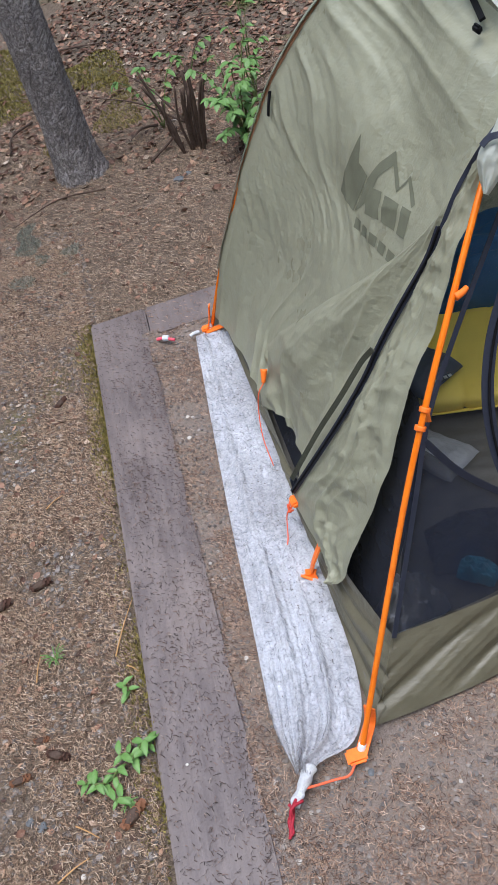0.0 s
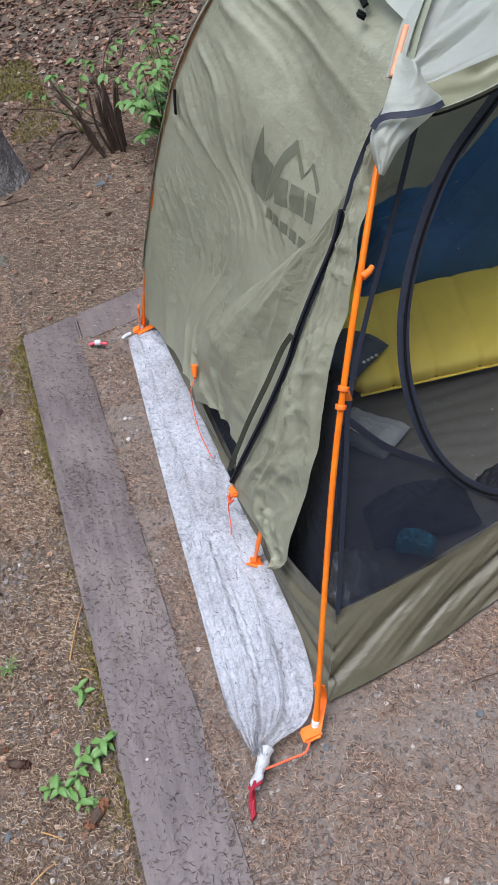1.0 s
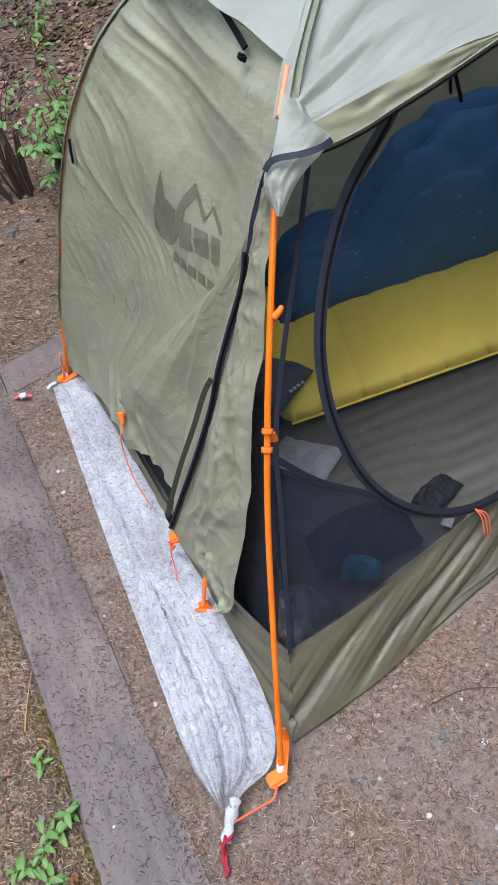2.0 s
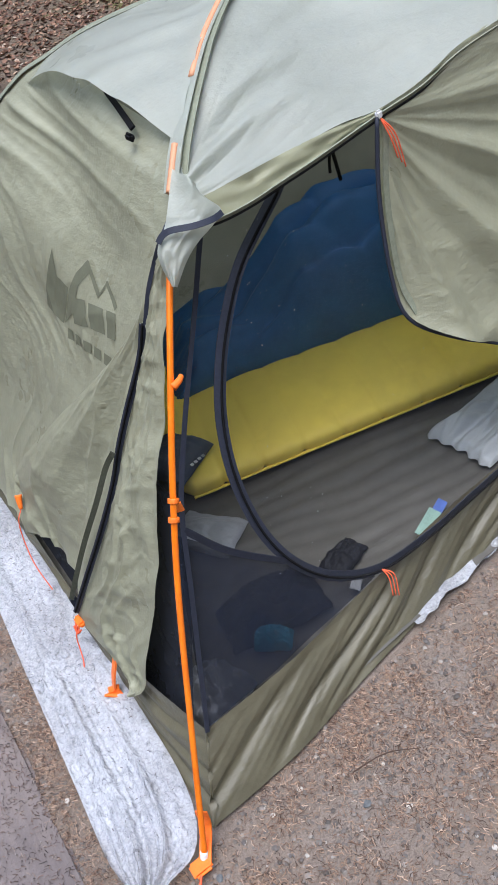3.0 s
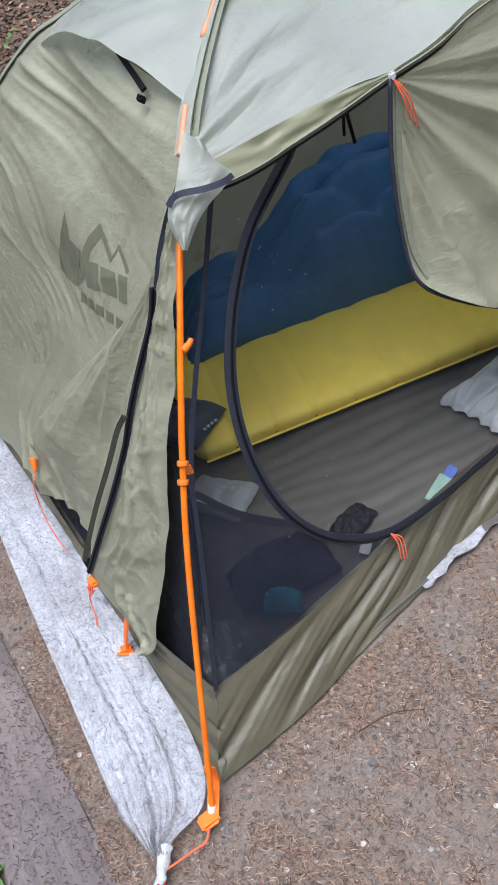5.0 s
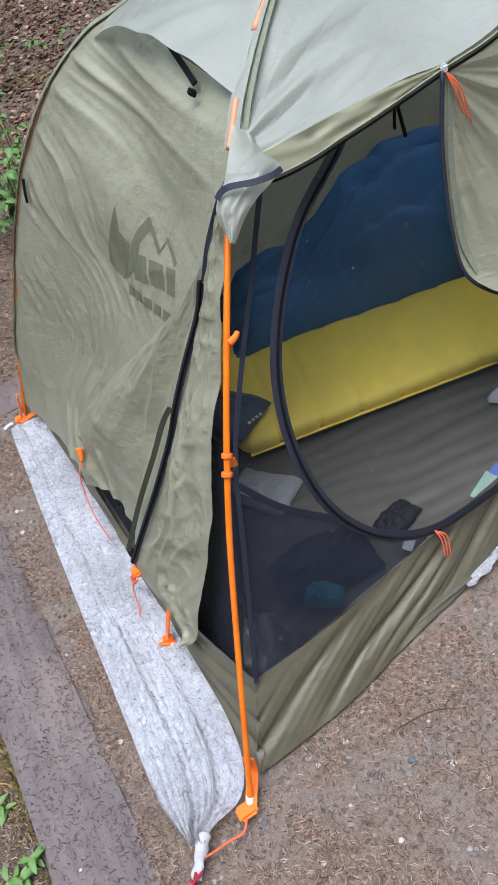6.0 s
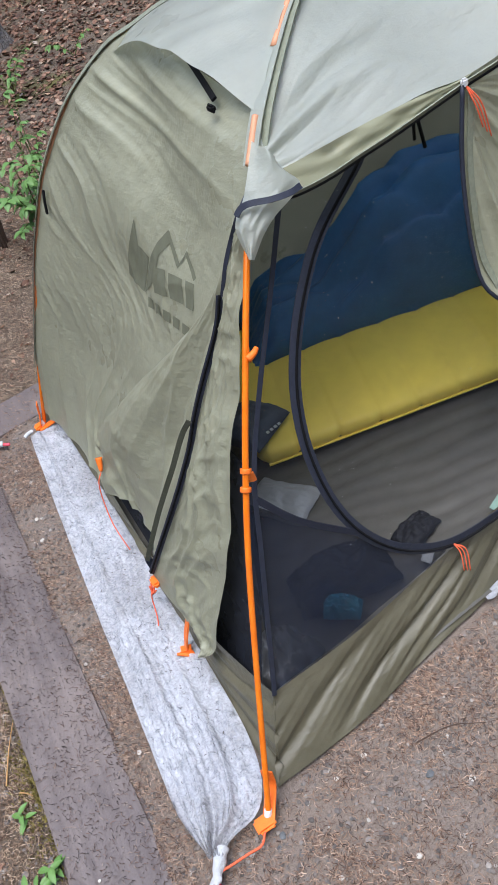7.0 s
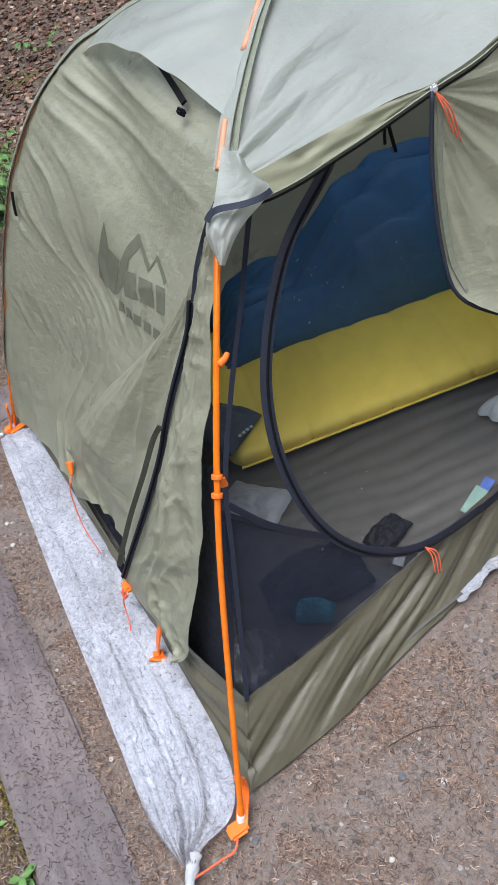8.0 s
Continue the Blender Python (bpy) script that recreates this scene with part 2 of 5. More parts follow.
SLATE_ST = simple("slate_stone", (0.12, 0.128, 0.135), 0.7, 0.3, 0.4, 60, 0.5, 0.004)


# ---- building helpers ----
def link(name, me, material, parent=None, label=""):
    me.materials.append(material)
    ob = new(name, me)
    if parent:
        ob.parent = parent
        ob.matrix_parent_inverse = parent.matrix_basis.inverted()
    if label:
        ob["label"] = label
    return ob


def mesh_from(name, verts, faces, smooth=True):
    me = bpy.data.meshes.new(name)
    me.from_pydata([tuple(v) for v in verts], [], faces)
    if smooth:
        me.shade_smooth()
    return me


def part(name, bm, material, parent=None, label=""):
    me = bpy.data.meshes.new(name)
    bm.normal_update()
    bm.to_mesh(me)
    bm.free()
    return link(name, me, material, parent, label)


def empty(name, x, y, z):
    ob = new(name)
    ob.matrix_basis = pose(x, y, z)
    return ob


def curve(pts, count):
    """A smooth line through control points, evenly spaced, as an array."""
    p = np.array(pts, float)
    if len(p) == 2:
        p = np.array([p[0], (p[0] + p[1]) / 2, p[1]])
    q = np.vstack([2 * p[0] - p[1], p, 2 * p[-1] - p[-2]])
    out = []
    for i in range(len(p) - 1):
        a, b_, c_, d = q[i:i + 4]
        for t in np.linspace(0, 1, 24, endpoint=False):
            out.append(0.5 * (2 * b_ + (c_ - a) * t + (2 * a - 5 * b_ + 4 * c_ - d) * t * t + (3 * b_ - a - 3 * c_ + d) * t ** 3))
    out.append(p[-1])
    out = np.array(out)
    s = np.concatenate([[0], np.cumsum(np.linalg.norm(np.diff(out, axis=0), axis=1))])
    g = np.linspace(0, s[-1], count)
    return np.stack([np.interp(g, s, out[:, k]) for k in range(3)], 1)


def sheet(name, left, right, nu, relief, material, parent, label="", bow=None, flip=False):
    """Cloth stretched between two lines, with relief(u, v, place) metres along its normal."""
    nv = len(left)
    u = np.linspace(0, 1, nu)
    P = left[:, None, :] * (1 - u)[None, :, None] + right[:, None, :] * u[None, :, None]
    if bow is not None:
        for i in range(nv):
            for j in range(nu):
                P[i, j] += np.array(bow(u[j], i / (nv - 1)))
    N = np.cross(np.gradient(P, axis=1), np.gradient(P, axis=0))
    N /= np.linalg.norm(N, axis=2)[..., None] + 1e-9
    if flip:
        N = -N
    Q = P.copy()
    for i in range(nv):
        for j in range(nu):
            Q[i, j] += N[i, j] * relief(u[j], i / (nv - 1), P[i, j])
    idx = lambda i, j: i * nu + j
    faces = [(idx(i, j), idx(i, j + 1), idx(i + 1, j + 1), idx(i + 1, j)) for i in range(nv - 1) for j in range(nu - 1)]
    ob = link(name, mesh_from(name, Q.reshape(-1, 3), faces), material, parent, label)
    return ob, Q


def tube(name, pts, radius, material, parent=None, label="", sides=10, count=None, taper=None):
    """A round rod along a line."""
    p = curve(pts, count or max(2, 8 * len(pts))) if count != 0 else np.array(pts, float)
    T = np.gradient(p, axis=0)
    T /= np.linalg.norm(T, axis=1)[:, None] + 1e-9
    verts, faces = [], []
    ref = np.array([0.31, 0.2, 0.93]) if abs(T[0][2]) < 0.9 else np.array([1.0, 0.1, 0.0])
    m_ = len(p)
    for i in range(m_):
        a = np.cross(T[i], ref)
        a /= np.linalg.norm(a) + 1e-9
        b_ = np.cross(T[i], a)
        r = radius * (1 if taper is None else 1 + (taper - 1) * i / (m_ - 1))
        for k_ in range(sides):
            w = 2 * math.pi * k_ / sides
            verts.append(p[i] + r * (math.cos(w) * a + math.sin(w) * b_))
    for i in range(m_ - 1):
        for k_ in range(sides):
            k2 = (k_ + 1) % sides
            faces.append((i * sides + k_, i * sides + k2, (i + 1) * sides + k2, (i + 1) * sides + k_))
    faces.append(tuple(range(sides))[::-1])
    faces.append(tuple((m_ - 1) * sides + k_ for k_ in range(sides)))
    return link(name, mesh_from(name, verts, faces), material, parent, label)


def ribbon(name, pts, width, across, material, parent=None, label="", thick=0.0015, count=None, proud=0.0):
    """A flat strap along a line, across a given direction, with thickness."""
    p = curve(pts, count or 10 * len(pts))
    T = np.gradient(p, axis=0)
    T /= np.linalg.norm(T, axis=1)[:, None] + 1e-9
    A = np.array(across, float)[None, :] - T * (T @ np.array(across, float))[:, None]
    A /= np.linalg.norm(A, axis=1)[:, None] + 1e-9
    N = np.cross(A, T)
    verts, faces = [], []
    for i in range(len(p)):
        for sa, sn in ((-1, 0), (1, 0), (1, 1), (-1, 1)):
            verts.append(p[i] + A[i] * sa * width / 2 + N[i] * (sn * thick + proud))
    for i in range(len(p) - 1):
        for k_ in range(4):
            faces.append((i * 4 + k_, i * 4 + (k_ + 1) % 4, i * 4 + 4 + (k_ + 1) % 4, i * 4 + 4 + k_))
    faces += [(3, 2, 1, 0), tuple((len(p) - 1) * 4 + k_ for k_ in range(4))]
    return link(name, mesh_from(name, verts, faces, False), material, parent, label)


def nz(x, y, z=0.0, f=1.0):
    return noise.noise(Vector((x * f, y * f, z * f)))


def box_bm(sx, sy, sz, bevel=0.0, at=(0, 0, 0), seg=2):
    bm = bmesh.new()
    bmesh.ops.create_cube(bm, size=1, matrix=Matrix.Translation(at) @ Matrix.Diagonal((sx, sy, sz, 1)))
    if bevel:
        bmesh.ops.bevel(bm, geom=bm.edges[:], offset=bevel, segments=seg, affect="EDGES")
    return bm


def scatter(name, verts, faces, material, label, category, smooth=False):
    return tagged(link(name, mesh_from(name, verts, faces, smooth), material), label, category, kind="stuff")


# ---- ground ----
def spaced(lo, a, b_, hi, step):
    inner = list(np.arange(a, b_ + 1e-6, step))
    out, d = [], step
    x = b_
    while x < hi:
        d *= 1.35
        x += d
        out.append(x)
    pre, d, x = [], step, a
    while x > lo:
        d *= 1.35
        x -= d
        pre.append(x)
    return np.array(pre[::-1] + inner + out)


def ground_z(x, y):
    far = max(0.0, y - 0.9)
    z = -0.012 + 0.009 * nz(x, y, 0.3, 2.2) + 0.006 * nz(x, y, 3.1, 9)
    z += min(far, 4) * 0.02 * (1 + nz(x, y, 7.0, 1.1)) + min(far, 1.5) * 0.02 * nz(x, y, 1.0, 6)
    if x > 0.03 and -3.3 < y < -0.03:
        z = -0.09
    return z


gx, gy = spaced(-90, -1.2, 3.4, 90, 0.05), spaced(-90, -2.8, 4.6, 90, 0.05)
verts = [(x, y, ground_z(x, y)) for y in gy for x in gx]
w_ = len(gx)
faces = [(j * w_ + i, j * w_ + i + 1, (j + 1) * w_ + i + 1, (j + 1) * w_ + i) for j in range(len(gy) - 1) for i in range(w_ - 1)]
tagged(link("ground", mesh_from("ground", verts, faces), DUFF), "brown needle-covered forest floor with patches of moss", "forest floor", kind="structure")


def pad_z(x, y):
    spill = 0.016 * max(0.0, 1 - abs(x - 0.172) / 0.05) * (0.4 + nz(x * 2, y, 2.0, 9)) + 0.014 * max(0.0, 1 - abs(y + 0.15) / 0.07) * (0.5 + nz(x, y * 2, 4.0, 9))
    return -0.010 + 0.006 * nz(x, y, 0.0, 7) + 0.003 * nz(x, y, 5.0, 30) + spill


px_, py_ = np.concatenate([np.arange(0.142, 0.4, 0.012), np.arange(0.4, 3.3, 0.025)]), np.arange(-3.2, -0.12, 0.02)
verts = [(x, y, pad_z(x, y)) for y in py_ for x in px_]
w_ = len(px_)
faces = [(j * w_ + i, j * w_ + i + 1, (j + 1) * w_ + i + 1, (j + 1) * w_ + i) for j in range(len(py_) - 1) for i in range(w_ - 1)]
tagged(link("gravel_pad", mesh_from("gravel_pad", verts, faces), GRAVEL), "damp gravel tent pad strewn with pine needles", "tent pad", kind="structure")


def timber(x0, y0, x1, y1, label):
    """A squared beam sunk in the ground, with worn edges."""
    bm = box_bm(x1 - x0, y1 - y0, 0.14, 0.006, ((x0 + x1) / 2, (y0 + y1) / 2, -0.07), 2)
    long_y = (y1 - y0) > (x1 - x0)
    cuts = [e for e in bm.edges if e.calc_length() > 0.5]
    bmesh.ops.subdivide_edges(bm, edges=cuts, cuts=70, use_grid_fill=True)
    for v in bm.verts:
        s_ = 0.0016 * nz(v.co.x, v.co.y, v.co.z, 4)
        v.co.z += s_
        if long_y:
            v.co.x += s_
        else:
            v.co.y += s_
    return tagged(part("timber", bm, TIMBER), label, "timber edging", kind="structure")


timber(0.0, -3.2, 0.165, 0.0, "dark weathered timber edging the gravel tent pad")
timber(0.168, -0.16, 3.3, -0.002, "dark weathered timber butted against the long edging beam")

# ---- tent ----
MID = -0.87
tent = tagged(empty("tent", 0.34, MID, 0), "sage green tent with orange poles and its door half open", "tent")


def pole_at(side):
    """A corner pole from the ground to the hub on the ridge; side -1 is the door side, where the pole is drawn in by the open door."""
    if side < 0:
        prof = [(0.334, 0.0), (0.435, 0.228), (0.509, 0.389), (0.565, 0.493), (0.625, 0.591), (0.72, 0.735), (0.799, 0.814), (0.845, 0.856), (0.925, 0.905), (1.0, 0.938), (1.15, 0.972)]
    else:
        prof = [(0.334, 0.0), (0.402, 0.198), (0.463, 0.350), (0.516, 0.477), (0.568, 0.587), (0.62, 0.685), (0.707, 0.802), (0.80, 0.882), (0.858, 0.908), (0.95, 0.940), (1.15, 0.972)]
    return [(x, MID + side * (0.65 - 0.7985 * (x - 0.336)), z) for x, z in prof]


near_pole, far_pole = pole_at(-1), pole_at(1)
p1 = tube("pole", near_pole[:6] + [(0.742, -1.196, 0.757)], 0.0049, POLE, tent, "orange anodised aluminium pole", 12, 60)
p2 = tube("pole", far_pole[:4], 0.0049, POLE, tent, "orange anodised aluminium pole", 12, 40)


def above(pts, dz, dx=0.0):
    return [(x + dx, y, z + dz) for x, y, z in pts]


def fly_edge(side, lift):
    return [(x - 0.5 * lift, y - side * 0.0 + side * 0.3 * lift, z + lift) for x, y, z in pole_at(side)]


far_line = fly_edge(1, 0.006)
near_line = fly_edge(-1, 0.012)
# --- end panel of the fly, between the far pole and the crest of the loose fold ---
left = curve([(0.352, -0.225, 0.045)] + far_line[1:9], 260)
right = curve([(0.388, -0.735, 0.112), (0.412, -0.715, 0.155), (0.462, -0.70, 0.244), (0.536, -0.835, 0.378), (0.602, -0.977, 0.502), (0.645, -1.065, 0.585), (0.70, -1.150, 0.685), (0.765, -1.168, 0.775), (0.81, -1.142, 0.83), (0.845, -1.113, 0.866)], 260)


def ridge_wave(t):
    """A soft-topped, sharp-creased fold profile between -1 and 1."""
    return 2 * abs(math.sin(t)) ** 0.7 - 1


def end_relief(u, v, p):
    """Sag, tension creases running in from the far pole, and soft folds hanging under the vent."""
    n1 = nz(u * 2.2, v * 2.2, 0.0)
    n2 = nz(u * 1.2, v * 7, 3.0)
    sag = -0.032 * math.sin(math.pi * u) * math.sin(math.pi * min(1, 0.15 + v * 0.85))
    lean = min(0.36, max(0.04, 0.05 + (0.85 - v) * 1.2))
    s_ = v + lean * u + 0.012 * n1
    hold = min(1, u * 9) * min(1, (1 - u) * 6)
    up = max(0, min(1, (v - 0.28) * 4))
    long_ = (1 - abs(math.sin(38 * s_ + 2.5 * n2))) ** 1.6 * 0.0105 * (0.25 + 0.75 * (1 - u)) * max(0, min(1, 0.75 + 1.6 * n2))
    mid_f = (1 - abs(math.sin(83 * s_ + 4 * n2 + 2 * n1))) ** 1.4 * 0.0050 * (1 - u) ** 0.8 * max(0, min(1, 0.6 + 2.0 * nz(u * 2, v * 11, 8.0)))
    fine = (1 - abs(math.sin(210 * s_ + 7 * n2))) * 0.0013 * (1 - u) ** 0.6
    arcs = math.sin(19 * (v + 0.10 * u + 0.10 * u * u) + 0.2 + 1.2 * n1) * 0.0125 * max(0, min(1, (v - 0.55) * 4)) * min(1, u * 2.5) * min(1, (1 - u) * 5)
    low = (1 - abs(math.sin(15 * u + 7 * v + 3 * n1))) ** 1.5 * 0.008 * max(0, 0.5 - v) * 2
    return sag + (long_ + mid_f + fine) * hold * up + arcs + low * hold + 0.005 * nz(u * 3, v * 6, 0.4) + 0.0012 * nz(p[1], p[2], p[0], 34)


end_panel, end_q = sheet("fly_end_panel", left, right, 200, end_relief, FLY, tent, "sage green fly panel with tension wrinkles", flip=False)
# --- loose fold between the crest and the zip ---
zip_line = [(0.76, -1.183, 0.805), (0.735, -1.188, 0.785), (0.721, -1.169, 0.749), (0.702, -1.162, 0.714), (0.682, -1.154, 0.666), (0.658, -1.143, 0.611), (0.616, -1.125, 0.53), (0.58, -1.113, 0.466), (0.542, -1.099, 0.396), (0.489, -1.078, 0.301), (0.428, -1.042, 0.189), (0.38, -0.993, 0.088)]
crest = curve([(0.75, -1.172, 0.785), (0.70, -1.150, 0.685), (0.645, -1.065, 0.585), (0.592, -0.985, 0.508), (0.520, -0.846, 0.386), (0.444, -0.712, 0.252), (0.430, -0.708, 0.226), (0.420, -0.716, 0.188), (0.402, -0.728, 0.152), (0.388, -0.750, 0.122)], 110)
half_zip = [(0.57, -1.118, 0.465), (0.55, -1.102, 0.433), (0.51, -1.082, 0.362), (0.462, -1.049, 0.272), (0.421, -1.024, 0.192), (0.393, -0.997, 0.125)]
zl = curve(zip_line[:11] + [(0.396, -1.004, 0.124)], 110)


def fold_relief(u, v, p):
    grow = min(1, max(0, (v - 0.10) * 3.0)) * (1 - 0.6 * max(0, v - 0.75) * 4)
    prof = float(np.interp(u, [0, 0.05, 0.13, 0.25, 0.45, 0.62, 0.78, 0.92, 1.0], [0.002, 0.010, 0.018, 0.025, 0.023, 0.007, -0.006, 0.003, 0.002]))
    tucks = (1 - abs(math.sin(6 * u - 7 * v + 2 * nz(u, v, 1, 3)))) ** 2 * 0.011 * math.sin(math.pi * u) * v
    pinch = (1 - abs(math.sin(16 * v + 5 * u + 3 * nz(u, v, 6, 3)))) ** 2 * 0.012 * max(0, 1 - u * 2.5) * max(0, v - 0.6) * 2.5
    return prof * grow + tucks + pinch + 0.005 * nz(u * 4, v * 7, 2.2) + 0.0015 * nz(u * 14, v * 30, 5.0)


sheet("door_flap", crest, zl, 80, fold_relief, FLY, tent, "loose fold of the fly gathered beside the zip", flip=True, bow=lambda u, v: (0.038 * math.sin(math.pi * u) * v ** 5, -0.014 * math.sin(math.pi * u) * v ** 5, 0.030 * math.sin(math.pi * u) * v ** 5))
# rolled hem where the fold is tied back to its toggle
roll = tube("rolled_hem", [(0.446, -0.722, 0.236), (0.432, -0.714, 0.218), (0.424, -0.722, 0.186), (0.406, -0.734, 0.152), (0.390, -0.750, 0.116)], 0.0115, FLY, tent, "fold of cloth rolled back at the toggle", 16, 40, 1.25)
for v in roll.data.vertices:
    v.co += Vector((nz(v.co.x, v.co.y, v.co.z, 38), nz(v.co.y, v.co.z, v.co.x, 38), nz(v.co.z, v.co.x, v.co.y, 38))) * 0.009
# --- strip of door cloth between the zip and the pole ---
redge = curve([(0.739, -1.204, 0.776), (0.712, -1.209, 0.718), (0.675, -1.214, 0.643), (0.629, -1.227, 0.548), (0.575, -1.241, 0.45), (0.516, -1.266, 0.34), (0.462, -1.273, 0.243), (0.405, -1.279, 0.138), (0.382, -1.253, 0.094)], 150)
zl2 = curve(zip_line + [(0.382, -1.062, 0.064), (0.389, -1.121, 0.061), (0.391, -1.188, 0.076), (0.383, -1.244, 0.088)], 150)


def strip_relief(u, v, p):
    env = math.sin(math.pi * min(1, u * 0.9 + 0.06))
    crumple = (1 - abs(nz(u * 2.4, v * 9, 6.0))) ** 4 * 0.0035 + (1 - abs(nz(u * 4, v * 20, 2.0))) ** 5 * 0.0055 + (1 - abs(nz(u * 11, v * 60, 7.0))) ** 3 * 0.002
    pleats = (1 - abs(math.sin(8 * u + 5 * nz(u, v * 2, 4, 2)))) ** 1.6 * 0.008 * min(1, v * 2)
    edge = 0.007 * nz(v * 13, 0.5, 0.2) * u
    return (0.010 * math.sin(math.pi * u) + crumple + pleats) * env - 0.008 * env + edge


sheet("door_strip", zl2, redge, 60, strip_relief, FLY, tent, "narrow strip of crumpled door cloth", flip=True)
FACING = (-0.44, 0.52, 0.46)
ribbon("zip_piping", [(x, y - 0.008, z + 0.006) for x, y, z in zip_line[:6]], 0.006, FACING, ZIP, tent, "closed upper end of the fly zip", 0.002, 60)
fly_zip = ribbon("zip", [(x + 0.003 * math.sin(i * 1.9) - 0.004, y - 0.010, z + 0.008) for i, (x, y, z) in enumerate(zip_line[4:])], 0.0115, FACING, ZIP, tent, "dark zip of the fly door", 0.002, 110)
tube("zip_teeth", [(x + 0.003 * math.sin(i * 1.9) - 0.006, y - 0.0135, z + 0.0115) for i, (x, y, z) in enumerate(zip_line[4:])], 0.0020, BLACK, fly_zip, "coil of zip teeth", 6, 110)
ribbon("zip_tape", [(x - 0.009, y - 0.009, z + 0.010) for x, y, z in half_zip], 0.0095, FACING, ZIP_OLIVE, tent, "frayed half of the open zip", 0.002, 60)
part("zip_stop", box_bm(0.014, 0.016, 0.034, 0.005, (0.386, -1.000, 0.118)), ZIP, tent, "dark end tab of the zip")

# --- roof of the fly ---
roof_l = curve([(0.803, -0.592, 0.874)] + far_line[8:], 60)
roof_r = curve([(0.838, -1.120, 0.872)] + [(x, y, z + 0.004) for x, y, z in near_line[8:]], 60)


def roof_bow(u, v):
    k_ = math.sin(math.pi * u) * (1 - v) ** 2
    return (-0.012 * k_, 0, 0.064 * k_ - 0.01 * math.sin(math.pi * u) * v)


sheet("fly_roof_end", roof_l, roof_r, 70, lambda u, v, p: 0.006 * nz(u * 5, v * 4, 1.0) + 0.004 * math.sin(24 * (u - v) + 3 * nz(u, v, 2, 3)) * (1 - v) * u, FLY_SKYLIT, tent, "damp roof panel above the vent, sky light in its pale colour", bow=roof_bow)
ridge_far = (2.05, MID, 1.0)
top_near = curve([near_line[6], near_line[7], near_line[8], near_line[9], near_line[10], (1.35, MID, 1.0), (1.7, MID, 1.01), (2.05, MID, 1.0)], 70)
hood = [(0.785, -1.169, 0.813), (0.827, -1.183, 0.813), (0.889, -1.188, 0.815), (0.96, -1.19, 0.815), (1.054, -1.193, 0.812), (1.116, -1.197, 0.806), (1.199, -1.199, 0.813), (1.311, -1.199, 0.836), (1.6, -1.21, 0.85), (2.05, -1.22, 0.84)]
hem = [(0.774, -1.177, 0.792), (0.817, -1.195, 0.782), (0.875, -1.201, 0.781), (0.929, -1.201, 0.785), (1.001, -1.199, 0.789), (1.117, -1.197, 0.80), (1.202, -1.196, 0.806), (1.316, -1.195, 0.828), (1.6, -1.205, 0.842), (2.05, -1.215, 0.832)]
hood_c = curve(hood, 70)
sheet("fly_roof", top_near, hood_c, 80, lambda u, v, p: 0.0022 * (1 - abs(nz(p[0] * 9, p[1] * 14, 4.0))) ** 4 + 0.0035 * (1 - abs(math.sin(26 * u + 20 * v + 5 * nz(u, v, 6, 4)))) ** 3 * u * max(0, nz(u * 3, v * 4, 2.0) + 0.3) + 0.007 * nz(p[0] * 3, p[1] * 6, 2.0, 2) + 0.007 * math.sin(14 * u - 34 * v + 4 * nz(u, v, 1, 3)) * u * (1 - u) * 3, FLY_SKYLIT, tent, "damp roof panel over the door, sky light in its pale colour", flip=True)
tf = curve([far_line[6], far_line[7], far_line[8], far_line[9], far_line[10], (1.35, MID, 1.0), (1.7, MID, 1.01), (2.05, MID, 1.0)], 50)
bf = curve([(0.352, -0.225, 0.045), (0.7, -0.16, 0.05), (1.2, -0.14, 0.05), (1.7, -0.14, 0.05), (2.3, -0.2, 0.05)], 50)
mf = curve([far_line[6], (0.95, -0.46, 0.84), (1.4, -0.5, 0.88), (1.8, -0.5, 0.87), (2.2, -0.52, 0.80)], 50)
lf = curve([far_line[5], (0.95, -0.40, 0.72), (1.4, -0.36, 0.70), (1.8, -0.36, 0.70), (2.3, -0.4, 0.6)], 50)
sheet("fly_roof_back", tf, mf, 20, lambda u, v, p: 0.004 * nz(p[0], p[1], p[2], 5), FLY_SKYLIT, tent, "roof panel on the far slope, sky light in its pale colour", flip=True)
back_l = curve(far_line[6::-1], 40)
back_r = curve([(2.2, -0.52, 0.80), (2.35, -0.35, 0.5), (2.5, -0.2, 0.05)], 40)
sheet("fly_back", back_l, back_r, 40, lambda u, v, p: 0.006 * nz(p[0], p[1], p[2], 5), FLY, tent, "sage green far side of the fly")
# hood hem: yellow-green lining and a dark seam along the door edge
hem_low = curve(hem, 90)
sheet("hood_lining", curve(hood, 90), hem_low, 10, lambda u, v, p: 0.005 * nz(p[0] * 24, v, u * 3, 1) + 0.004 * nz(p[0] * 60, v, u * 2, 1), LINING, tent, "yellow-green lining strip under the hood")
ribbon("hood_binding", [(x, y - 0.003, z - 0.001) for x, y, z in hem], 0.009, (0.1, 0.5, -1), SEAM, tent, "grey binding along the hood", 0.002, 90)
tube("hood_hem", [(x, y - 0.002, z - 0.006) for x, y, z in hem], 0.0028, BLACK, tent, "black piping of the hood", 6, 90)
# seam tapes over the poles
ribbon("seam_flap", above(near_line[6:], 0.0005, -0.003), 0.024, (0.6, -0.8, 0.2), FLY_SKYLIT, tent, "flap sewn along the seam, in the sky-lit pale fly colour", 0.0012, 80)
ribbon("seam_tape", above(near_line[5:], 0.004, 0.02), 0.013, (0.6, -0.8, 0.2), SEAM, tent, "stitched seam along the pole", 0.0015, 80)
ribbon("seam_tape", above(far_line[1:], 0.003, -0.004), 0.013, (0.4, 0.9, 0.2), SEAM, tent, "stitched seam along the pole", 0.0015, 80)
